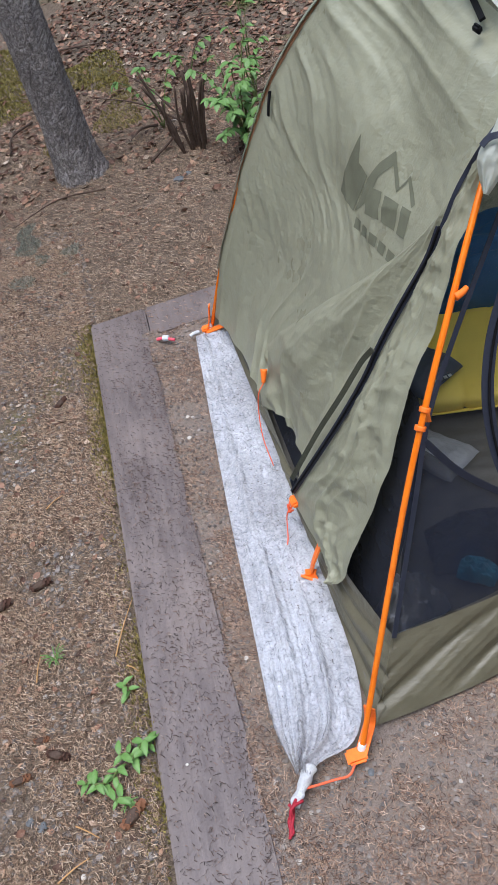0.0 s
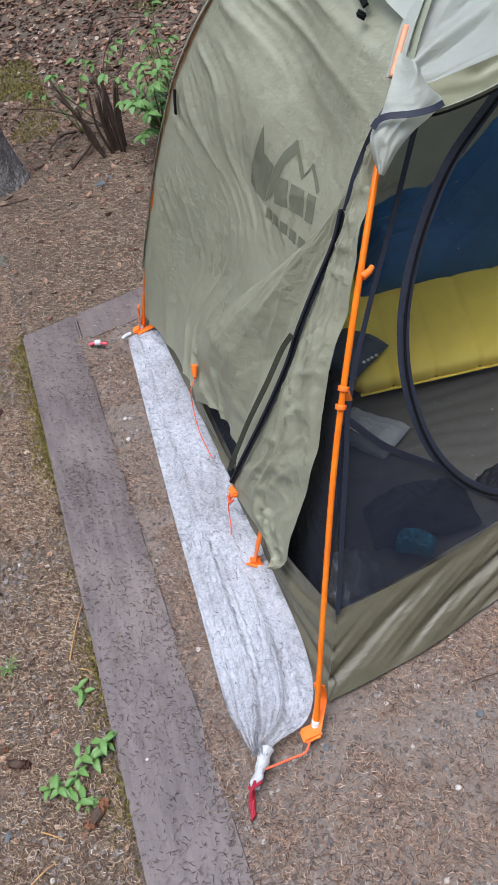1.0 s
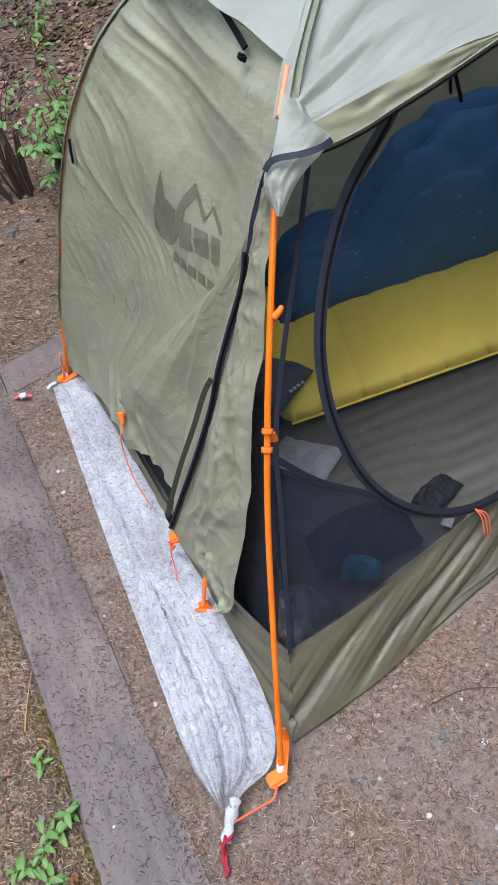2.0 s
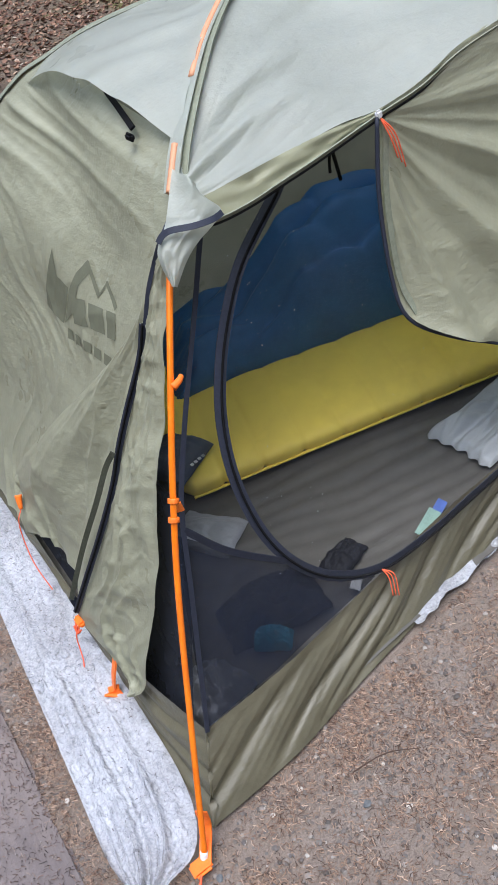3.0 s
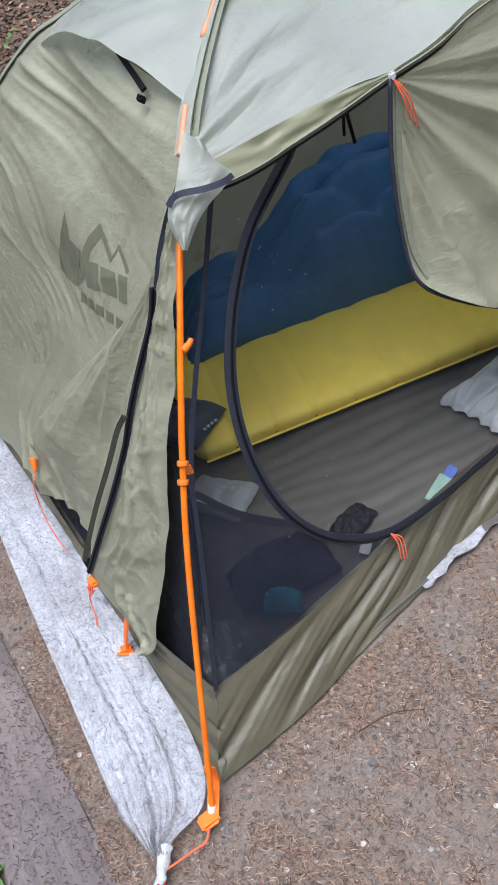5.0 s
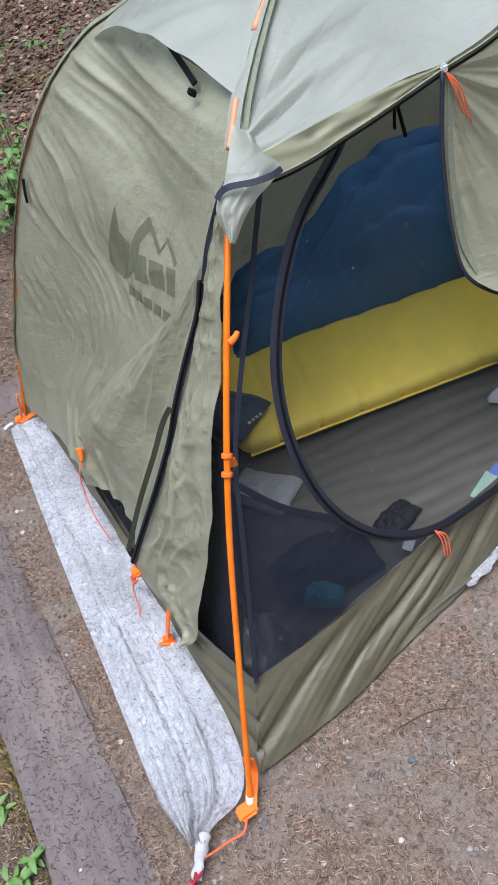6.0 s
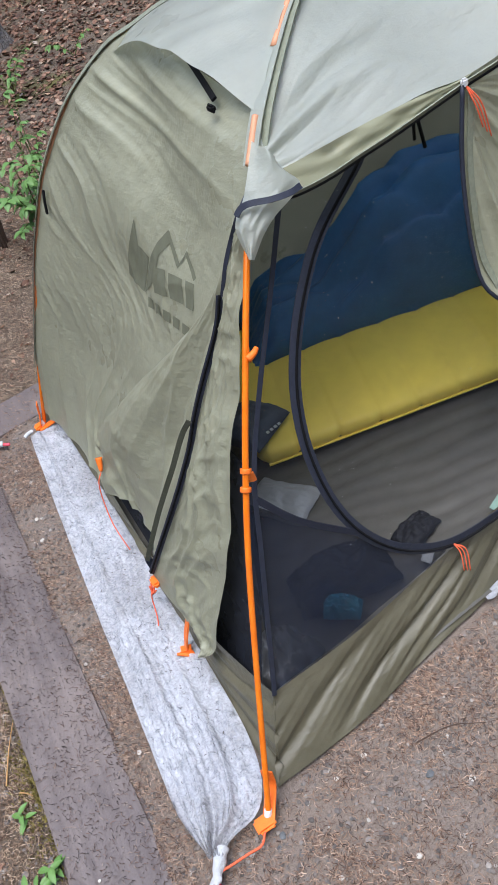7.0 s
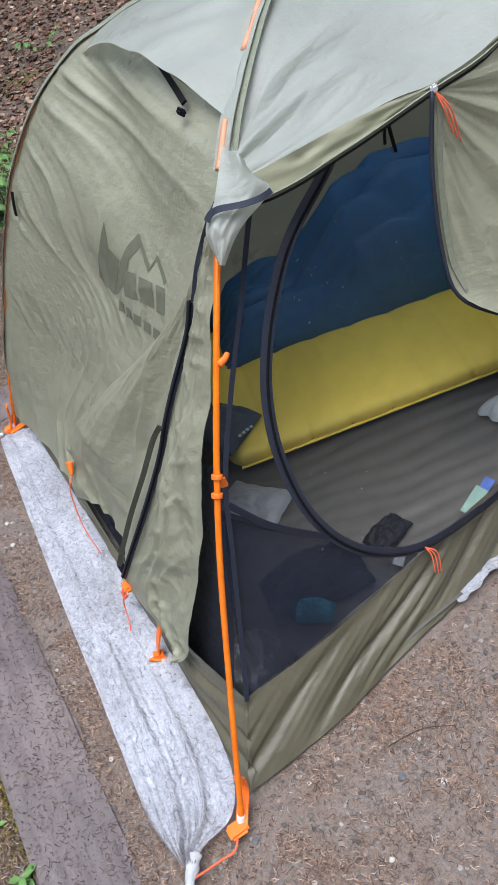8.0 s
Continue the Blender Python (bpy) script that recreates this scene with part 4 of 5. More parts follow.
for v in tail.data.vertices:
    v.co += Vector((nz(v.co.x, v.co.y, v.co.z, 60), nz(v.co.y, v.co.z, v.co.x, 60), 0.5 * nz(v.co.z, v.co.x, v.co.y, 60))) * 0.006
for k_ in range(4):
    a_ = k_ * 1.4
    tube("tail_cord", [(0.212 + 0.012 * math.cos(a_), -1.572 + 0.006 * math.sin(a_), 0.018), (0.204, -1.580, 0.022 - 0.004 * k_), (0.196 + 0.004 * math.sin(a_ * 2), -1.592, 0.008), (0.191 + 0.004 * math.sin(a_), -1.608 - 0.003 * k_, 0.005)], 0.0028, CRIMSON, gs, "crimson tie cord", 6, 20)

# loose guyline end and a peg by the far corner
guy = tagged(empty("guyline", 0.2, -0.21, 0), "short red and white guyline end lying on the timber", "guyline")
tube("cord", [(0.182, -0.196, 0.008), (0.195, -0.204, 0.012), (0.212, -0.213, 0.010), (0.228, -0.222, 0.006)], 0.0045, simple("pink_cord", (0.72, 0.10, 0.14), 0.6, 0.2, 0.3, 200), guy, "pinkish red cord", 8, 20)
tube("cord_wrap", [(0.200, -0.207, 0.012), (0.206, -0.210, 0.013), (0.213, -0.213, 0.012)], 0.0085, PALE, guy, "white tape", 8, 8)
peg = tagged(tube("tent_peg", [(0.272, -0.230, 0.006), (0.285, -0.227, 0.009), (0.298, -0.224, 0.006)], 0.0055, PALE, None, "", 10, 12), "white knotted tie at the tent corner", "tent peg")

# ---- things in the tent ----
UX, UY = 0.960, -0.281


def on_mat(u, v):
    return 0.70 + UX * u - UY * v, -0.852 + UY * u + UX * v


def sleeping_mat():
    L, W, H = 1.42, 0.5, 0.066
    nu, nv = 240, 40
    verts, faces = [], []
    for i in range(nu):
        a = i / (nu - 1)
        u = a * L
        baf = abs(math.sin(math.pi * u / 0.095)) ** 0.45
        e_u = min(1, min(u, L - u) / 0.03)
        for j in range(nv):
            w = 2 * math.pi * j / nv
            c_, s_ = math.cos(w), math.sin(w)
            ex, ez = math.copysign(abs(c_) ** 0.28, c_), math.copysign(abs(s_) ** 0.7, s_)
            hh = H / 2 * (0.84 + 0.16 * baf) * math.sqrt(max(0.05, 1 - (1 - e_u) ** 2))
            inset = 0.010 * (1 - baf) ** 2
            ww = W / 2 - inset - (1 - e_u) * 0.02
            x, y = on_mat(u, W / 2 + ex * ww)
            verts.append((x, y, 0.014 + H / 2 + ez * hh + 0.002 * nz(x, y, 0, 14)))
    for i in range(nu - 1):
        for j in range(nv):
            faces.append((i * nv + j, i * nv + (j + 1) % nv, (i + 1) * nv + (j + 1) % nv, (i + 1) * nv + j))
    faces += [tuple(range(nv))[::-1], tuple((nu - 1) * nv + j for j in range(nv))]
    thing = tagged(empty("sleeping_mat", 0.7, -0.825, 0.012), "mustard yellow inflated sleeping mat on the tent floor", "sleeping mat")
    link("mattress", mesh_from("mattress", verts, faces), MAT_Y, thing)
    pts = [(*on_mat(u, 0.001), 0.036) for u in np.linspace(0.02, L - 0.02, 12)]
    ribbon("edge_seam", pts, 0.008, (-UY, UX, 0), MAT_Y, thing, "welded rim", 0.002, 120)
    return thing


sleeping_mat()


def sleeping_bag():
    nu, nv = 150, 70
    verts, faces = [], []
    for i in range(nu):
        a = i / (nu - 1)
        u = 0.06 + a * 1.29
        Ht = float(np.interp(u, [0.06, 0.14, 0.28, 0.36, 0.44, 0.55, 0.75, 1.0, 1.2, 1.35], [0.04, 0.13, 0.16, 0.22, 0.31, 0.34, 0.33, 0.31, 0.24, 0.04]))
        front = float(np.interp(u, [0.06, 0.25, 0.5, 0.8, 1.35], [0.30, 0.30, 0.285, 0.275, 0.27]))
        back = 0.60
        for j in range(nv):
            w = j / (nv - 1)
            arch = math.sin(math.pi * w) ** 0.62
            n1 = nz(u * 3, w * 3, 5.0)
            baffle = abs(math.sin(math.pi * (3.6 * w - 1.5 * u + 0.5 * n1))) ** 0.6
            tuck = (1 - abs(math.sin(9 * u + 4 * w + 2.5 * n1))) ** 3
            x, y = on_mat(u, front + (back - front) * w)
            z = 0.066 + Ht * arch * (0.84 + 0.16 * baffle) + (0.035 * nz(u * 5, w * 4, 1.0, 1.4) + 0.012 * nz(u * 9, w * 9, 2.0, 1.6) - 0.022 * tuck) * arch
            verts.append((x + 0.01 * nz(u, w, 3, 6), y - 0.05 * arch * (1 - w), z))
    for i in range(nu - 1):
        for j in range(nv - 1):
            faces.append((i * nv + j, (i + 1) * nv + j, (i + 1) * nv + j + 1, i * nv + j + 1))
    thing = tagged(empty("sleeping_bag", 1.3, -0.6, 0.08), "puffy navy blue sleeping bag heaped on the mat", "sleeping bag")
    link("quilted_shell", mesh_from("quilted_shell", verts, faces), BAG, thing)
    return thing


sleeping_bag()


def pouch(name, cx, cy, cz, sx, sy, sz, turn, material, label, category, lump=0.2, seed=0.0, n_=40):
    """A soft stuffed bag: a flattened rounded cushion with crumples."""
    verts, faces = [], []
    for i in range(n_):
        for j in range(n_):
            a, b_ = -1 + 2 * i / (n_ - 1), -1 + 2 * j / (n_ - 1)
            e = max(0.0, (1 - a * a) * (1 - b_ * b_)) ** 0.35
            verts.append((a * sx * (1 + 0.10 * lump * nz(b_, seed, 0, 3)), b_ * sy * (1 + 0.3 * lump * nz(a, seed, 1, 2.5)), sz * e * (1 + lump * nz(a * 2, b_ * 2, seed)) + lump * sz * 0.5 * nz(a * 5, b_ * 5, seed) * e))
    base = len(verts)
    for i in range(n_):
        for j in range(n_):
            x, y, z = verts[i * n_ + j]
            verts.append((x, y, -0.25 * z if 0 < i < n_ - 1 and 0 < j < n_ - 1 else z))
    for i in range(n_ - 1):
        for j in range(n_ - 1):
            q = (i * n_ + j, (i + 1) * n_ + j, (i + 1) * n_ + j + 1, i * n_ + j + 1)
            faces.append(q)
            faces.append(tuple(base + k_ for k_ in q[::-1]))
    thing = tagged(empty(name, cx, cy, cz), label, category)
    ob = link("fabric", mesh_from(name, verts, faces), material, thing)
    ob.matrix_parent_inverse = Matrix()
    ob.matrix_basis = pose(0, 0, 0.25 * sz, 0, 0, turn)
    return thing


pil = pouch("pillow", 0.735, -0.775, 0.078, 0.065, 0.065, 0.04, -62, PILLOW, "slate blue stuff sack pillow on the yellow mat", "pillow", 0.15, 1.0)
for k_ in range(4):
    x_, y_ = 0.748 + 0.011 * k_, -0.842 + 0.003 * k_
    part("lettering", box_bm(0.007, 0.008, 0.0015, 0, (x_, y_, 0.108 - 0.001 * k_)), PALE, pil, "pale printed mark")
pouch("plastic_bag", 1.44, -1.15, 0.014, 0.24, 0.085, 0.04, 4, WHITE_BAG, "crumpled frosted white plastic bag on the tent floor", "plastic bag", 1.1, 3.0, 60)
pouch("plastic_bag", 0.500, -1.325, 0.014, 0.055, 0.045, 0.085, 30, GREY_BAG, "small grey plastic bag in the tent corner", "plastic bag", 0.6, 5.0)
pouch("stuff_sack", 0.69, -0.955, 0.014, 0.075, 0.05, 0.02, -58, GREY_BAG, "flat grey stuff sack beside the mat", "stuff sack", 0.4, 7.0)
pouch("folded_clothes", 0.855, -1.215, 0.014, 0.045, 0.030, 0.018, 15, DARKBAG, "small heap of dark clothes beside the door", "clothes", 0.6, 8.0)
pouch("folded_clothes", 0.68, -1.22, 0.014, 0.10, 0.06, 0.05, -10, DARKBAG, "low heap of dark clothes behind the mesh pocket", "clothes", 0.6, 9.0)
pouch("teal_garment", 0.64, -1.29, 0.03, 0.035, 0.02, 0.035, -40, TEAL, "small teal garment stuffed in the mesh pocket", "garment", 0.6, 10.0)


def card(name, x, y, z, w, d, turn, material, label):
    bm = box_bm(w, d, 0.002, 0.0006)
    for v in bm.verts:
        v.co.z += 0.12 * v.co.x * v.co.x / w
    ob = part(name, bm, material)
    ob.matrix_basis = pose(x, y, z, 18, 0, turn)
    return tagged(ob, label, "card")


card("packet", 1.02, -1.278, 0.034, 0.07, 0.026, 24, MINT, "mint green packet lying by the tub wall")
card("packet", 1.065, -1.262, 0.034, 0.032, 0.02, 24, BLUE, "blue and white packet lying by the tub wall")
card("paper_scrap", 0.83, -1.29, 0.032, 0.03, 0.02, 40, PALE, "white paper scrap on the tent floor")

# ---- stones, needles and litter ----
rnd = random.Random(7)


def in_tent(x, y):
    return 0.36 < x < 2.3 and -1.49 + 0.1 * min(1, max(0, (x - 0.37) / 0.8)) < y < -0.24


def stone_shape(r, flat, seed, level=1):
    bm = bmesh.new()
    bmesh.ops.create_icosphere(bm, subdivisions=level, radius=r)
    for v in bm.verts:
        v.co *= 1 + 0.35 * nz(v.co.x / r, v.co.y / r, v.co.z / r + seed, 0.9)
        v.co.z *= flat
    return bm


def gather(n_, area, size, seed, level=1, keep=None, zf=pad_z):
    verts, faces = [], []
    shapes = []
    for k_ in range(10):
        bm = stone_shape(1.0, 0.65, k_ * 3.3 + seed, level)
        bm.verts.ensure_lookup_table()
        shapes.append(([v.co.copy() for v in bm.verts], [tuple(v.index for v in f.verts) for f in bm.faces]))
        bm.free()
    made = 0
    while made < n_:
        x, y = rnd.uniform(area[0], area[1]), rnd.uniform(area[2], area[3])
        made += 1
        if keep and not keep(x, y):
            continue
        r = size[0] + (size[1] - size[0]) * rnd.random() ** 3
        vs, fs = shapes[rnd.randrange(10)]
        m_ = Matrix.Rotation(rnd.uniform(0, 6.28), 3, "Z") @ Matrix.Diagonal((r * rnd.uniform(0.8, 1.3), r, r))
        z = zf(x, y) + r * 0.2
        o = len(verts)
        verts += [tuple(m_ @ v + Vector((x, y, z))) for v in vs]
        faces += [tuple(o + i for i in f) for f in fs]
    return verts, faces


def under_film(x, y):
    return 0.285 - 0.058 * (-0.25 - y) < x < 0.40 and -1.5 < y < -0.24


def pad_ok(x, y):
    return not under_film(x, y) and x > 0.155 and y < -0.14 and not in_tent(x, y)


def outside(x, y):
    return x < -0.01 or y > 0.01


v_, f_ = gather(30000, (0.14, 1.35, -1.9, -0.14), (0.0008, 0.0056), 1.0, 1, pad_ok)
scatter("pebbles", v_, f_, STONE, "small grey and white pebbles scattered over the gravel pad", "pebbles")
v_, f_ = gather(15000, (-0.5, 0.02, -1.9, 0.7), (0.0012, 0.0075), 2.0, 1, outside, ground_z)
scatter("pebbles", v_, f_, STONE, "small grey pebbles lying in the needle duff", "pebbles")
v_, f_ = gather(2200, (0.006, 0.160, -1.9, -0.01), (0.0006, 0.0017), 5.0, 1, lambda x, y: nz(x, y, 0.0, 7) + 0.25 > 0, lambda x, y: 0.0012)
scatter("grit", v_, f_, scatter_mat("wet_grit", [(0.0, (0.02, 0.017, 0.016)), (0.6, (0.075, 0.06, 0.055)), (0.9, (0.17, 0.14, 0.12)), (1.0, (0.32, 0.29, 0.27))], 0.4), "dark wet grit scattered over the timber", "grit")


def needles(n_, area, zf, keep, length, seed, dense=None, lift=0.001):
    r_ = random.Random(seed)
    verts, faces = [], []
    for _i in range(n_):
        x, y = r_.uniform(area[0], area[1]), r_.uniform(area[2], area[3])
        if keep and not keep(x, y):
            continue
        if dense and r_.random() > dense(x, y):
            continue
        L, a = r_.uniform(*length), r_.uniform(0, math.pi)
        c_, s_ = math.cos(a), math.sin(a)
        wd, bend, zt = r_.uniform(0.00025, 0.00055), r_.uniform(-0.2, 0.2) * L, r_.uniform(-0.12, 0.25) * L
        z = zf(x, y) + lift
        o = len(verts)
        for t_, b_, dz_ in ((-0.5, 0, max(0, -zt)), (0, 1, 0.0012), (0.5, 0, max(0, zt))):
            cx, cy = x + c_ * L * t_ - s_ * bend * b_, y + s_ * L * t_ + c_ * bend * b_
            verts += [(cx - s_ * wd, cy + c_ * wd, z + dz_), (cx + s_ * wd, cy - c_ * wd, z + dz_ + 0.0004)]
        faces += [(o, o + 1, o + 3, o + 2), (o + 2, o + 3, o + 5, o + 4)]
    return verts, faces


clump = lambda x, y: 0.12 + 0.75 * max(0, nz(x, y, 0.0, 4) + 0.3) + 0.9 * max(0, nz(x, y, 3.0, 16))
v_, f_ = needles(290000, (0.14, 1.35, -1.85, -0.14), lambda x, y: pad_z(x, y) + 0.002, pad_ok, (0.005, 0.011), 3, clump)
scatter("needles", v_, f_, NEEDLE, "dry brown pine needles on the gravel pad", "pine needles")
DUFF_NEEDLE = scatter_mat("rusty_needles", [(0.0, (0.025, 0.015, 0.010)), (0.3, (0.12, 0.068, 0.043)), (0.65, (0.30, 0.198, 0.130)), (0.9, (0.45, 0.335, 0.235)), (1.0, (0.57, 0.46, 0.35))])
v_, f_ = needles(190000, (-0.48, 0.0, -1.9, 0.6), lambda x, y: ground_z(x, y) + 0.003, outside, (0.006, 0.014), 4, lambda x, y: 0.12 + 1.4 * max(0, nz(x, y, 8.0, 5) + 0.32))
scatter("needles", v_, f_, DUFF_NEEDLE, "dry brown pine needles on the forest floor", "pine needles")
v_, f_ = needles(90000, (-0.5, 1.0, 0.0, 1.9), lambda x, y: ground_z(x, y) + 0.003, outside, (0.010, 0.022), 5)
scatter("needles", v_, f_, DUFF_NEEDLE, "dry brown pine needles around the tree", "pine needles")
v_, f_ = needles(9500, (0.004, 0.164, -2.0, -0.004), lambda x, y: 0.0015, None, (0.004, 0.011), 6, lambda x, y: 0.3 + 1.2 * max(0, nz(x, y, 2.0, 9)) + 2.5 * max(0, x - 0.12) * 8)
scatter("needles", v_, f_, scatter_mat("wet_needles", [(0.0, (0.025, 0.018, 0.016)), (0.5, (0.075, 0.045, 0.036)), (0.85, (0.19, 0.12, 0.095)), (1.0, (0.34, 0.27, 0.22))]), "wet dark pine needles on the timber", "pine needles")
v_, f_ = needles(900, (0.17, 0.8, -0.158, -0.004), lambda x, y: 0.004, None, (0.007, 0.015), 8)
scatter("needles", v_, f_, NEEDLE, "dry pine needles on the short timber", "pine needles")


def film_ok(x, y):
    return 0.30 - 0.055 * (-0.25 - y) < x < 0.37


v_, f_ = needles(1100, (0.23, 0.37, -1.4, -0.27), lambda x, y: 0.0125, film_ok, (0.002, 0.007), 9, lambda x, y: 0.2 + 1.5 * max(0, nz(x, y, 4.0, 8)))
scatter("needles", v_, f_, TWIG, "dark needles and grit on the plastic film", "pine needles")


def leaf_bed(n_, area, size, seed, zf, keep):
    """Curled dead leaves."""
    r_ = random.Random(seed)
    verts, faces = [], []
    for _i in range(n_):
        x, y = r_.uniform(area[0], area[1]), r_.uniform(area[2], area[3])
        if not keep(x, y, r_):
            continue
        L = r_.uniform(*size)
        m_ = Matrix.Translation((x, y, zf(x, y) + 0.004)) @ Euler((r_.uniform(-0.5, 0.5), r_.uniform(-0.5, 0.5), r_.uniform(0, 6.28))).to_matrix().to_4x4()
        curl, o = r_.uniform(-0.4, 0.6), len(verts)
        for t_, w in ((-0.5, 0.02), (-0.2, 0.3), (0.15, 0.34), (0.5, 0.02)):
            for sd in (-1, 0, 1):
                verts.append(tuple(m_ @ Vector((t_ * L, sd * w * L, curl * L * (abs(sd) * 0.3 + t_ * t_)))))
        for k_ in range(3):
            for q in range(2):
                a = o + k_ * 3 + q
                faces.append((a, a + 1, a + 4, a + 3))
    return verts, faces


def mossy(x, y):
    return y > 1.25 and nz(x, y, 3.0, 1.8) + (0.45 if x < 0.02 else 0.08 if x < 0.35 else -0.3) > 0.22


v_, f_ = leaf_bed(26000, (-0.9, 2.9, 0.5, 4.6), (0.014, 0.040), 11, ground_z, lambda x, y, r_: r_.random() < min(1, max(0.05, (y - 0.75 - 0.2 * nz(x, y, 0, 2)) * 0.9)) * (0.10 if mossy(x, y) else 1))
scatter("leaf_litter", v_, f_, LITTER, "deep brown dead leaves covering the forest floor", "leaf litter")
v_, f_ = leaf_bed(3200, (-0.55, 1.0, -1.9, 1.2), (0.006, 0.022), 12, ground_z, lambda x, y, r_: outside(x, y))
scatter("leaf_litter", v_, f_, LITTER, "scattered leaf and bark scraps on the duff", "leaf litter")


def moss_bed(n_, area, seed, keep):
    r_ = random.Random(seed)
    verts, faces = [], []
    for _i in range(n_):
        x, y = r_.uniform(area[0], area[1]), r_.uniform(area[2], area[3])
        if not keep(x, y, r_):
            continue
        z, o = ground_z(x, y), len(verts)
        h, a = r_.uniform(0.004, 0.014), r_.uniform(0, 6.28)
        wd = 0.0022 if y < 0.9 else 0.0045
        dx, dy = wd * math.cos(a), wd * math.sin(a)
        lx, ly = r_.uniform(-0.006, 0.006), r_.uniform(-0.006, 0.006)
        verts += [(x - dx, y - dy, z), (x + dx, y + dy, z), (x + lx, y + ly, z + h)]
        faces.append((o, o + 1, o + 2))
    return verts, faces


v_, f_ = moss_bed(60000, (-0.07, 0.0, -1.9, 0.02), 13, lambda x, y, r_: r_.random() < max(0, 1 + x / 0.055) * (0.03 + 1.2 * max(0, nz(x * 0.5, y, 0.7, 3.5) + 0.08)))
scatter("moss", v_, f_, MOSS, "yellow-green moss growing along the timber", "moss")
v_, f_ = moss_bed(60000, (-0.9, 0.6, 1.2, 2.9), 14, lambda x, y, r_: mossy(x, y))
scatter("moss", v_, f_, MOSS, "yellow-green moss patches beyond the tree", "moss")
LICHEN = scatter_mat("grey_lichen", [(0.0, (0.13, 0.14, 0.11)), (0.6, (0.26, 0.27, 0.22)), (1.0, (0.40, 0.41, 0.35))])
v_, f_ = moss_bed(30000, (-0.32, 0.0, 0.35, 0.85), 15, lambda x, y, r_: nz(x, y, 5.0, 9) > 0.30)
scatter("lichen", v_, f_, LICHEN, "pale grey-green lichen tufts on the needle duff", "lichen")


def twig(pts, r, label, material=None, group="fallen twigs"):
    return tagged(tube("twig", pts, r, material or TWIG, None, "", 7, 24, 0.5), label, "twig", group)


for k_ in range(34):
    x, y = rnd.uniform(-0.45, 1.6), rnd.uniform(0.3, 3.2)
    if y < 0.75 and x > 0.25:
        continue
    a, L = rnd.uniform(0, 6.28), rnd.uniform(0.08, 0.38)
    z = ground_z(x, y) + 0.012
    twig([(x, y, z), (x + L * 0.5 * math.cos(a), y + L * 0.5 * math.sin(a), z + 0.012), (x + L * math.cos(a + 0.25), y + L * math.sin(a + 0.25), z)], rnd.uniform(0.0025, 0.006), "thin dead twig lying in the leaf litter")
PALETWIG = simple("straw", (0.42, 0.24, 0.10), 0.7)
for x, y, a, L in ((-0.155, -1.475, -0.7, 0.05), (-0.21, -1.17, 1.4, 0.06), (-0.03, -1.20, -0.8, 0.03), (-0.05, -1.17, 1.2, 0.13), (-0.17, -0.70, 0.6, 0.05), (-0.19, -1.56, 0.4, 0.06)):
    z = ground_z(x, y) + 0.008
    twig([(x, y, z), (x + L * 0.5 * math.cos(a), y + L * 0.5 * math.sin(a), z + 0.004), (x + L * math.cos(a), y + L * math.sin(a), z)], 0.0016, "pale straw-coloured stalk on the duff", PALETWIG, "pale stalks")
twig([(0.60, -1.56, 0.004), (0.66, -1.572, 0.008), (0.71, -1.60, 0.004)], 0.0014, "short dark twig on the gravel", None, "gravel twigs")


def single_stone(x, y, r, material, label, group, zf=pad_z):
    bm = stone_shape(r, 0.5, x * 31 + y * 17, 2)
    for v in bm.verts:
        v.co *= 1 + 0.22 * nz(v.co.x / r + x * 9, v.co.y / r, v.co.z / r, 2.3)
    ob = part("pebble", bm, material)
    r *= 0.6
    ob.matrix_basis = pose(x, y, zf(x, y) + r * 0.25, 0, 0, x * 900) @ Matrix.Scale(0.6, 4)
    return tagged(ob, label, "pebble", group)


for x, y, r in ((0.637, -1.651, 0.009), (0.65, -1.574, 0.006), (0.192, -1.27, 0.009), (0.196, -0.62, 0.010), (0.205, -0.54, 0.009), (0.232, -0.40, 0.008), (0.21, -0.33, 0.008), (0.52, -1.52, 0.008), (0.46, -1.525, 0.007), (0.69, -1.78, 0.007), (0.97, -1.595, 0.014), (0.40, -1.53, 0.007), (0.50, -1.70, 0.008), (0.385, -1.66, 0.007)):
    single_stone(x, y, r, WHITE_ST, "small pale quartz pebble on the gravel", "pale pebbles")
for x, y, r in ((0.589, -1.608, 0.012), (0.34, -1.55, 0.010), (0.325, -1.566, 0.008), (0.80, -1.70, 0.012)):
    single_stone(x, y, r, SLATE_ST, "blue-grey slate pebble on the gravel", "slate pebbles")
single_stone(0.05, -1.44, 0.005, WHITE_ST, "tiny white pebble on the timber", "pale pebbles", lambda x, y: 0.001)
for x, y, r in ((-0.235, -1.44, 0.012), (-0.215, -1.455, 0.015), (-0.12, -0.86, 0.009), (-0.20, -1.08, 0.012), (-0.09, -1.52, 0.007), (-0.15, -1.56, 0.008), (-0.24, -0.55, 0.011)):
    single_stone(x, y, r, SLATE_ST if r > 0.010 else WHITE_ST, "grey stone half sunk in the needle duff", "duff stones", ground_z)


SCALE_CACHE = {}


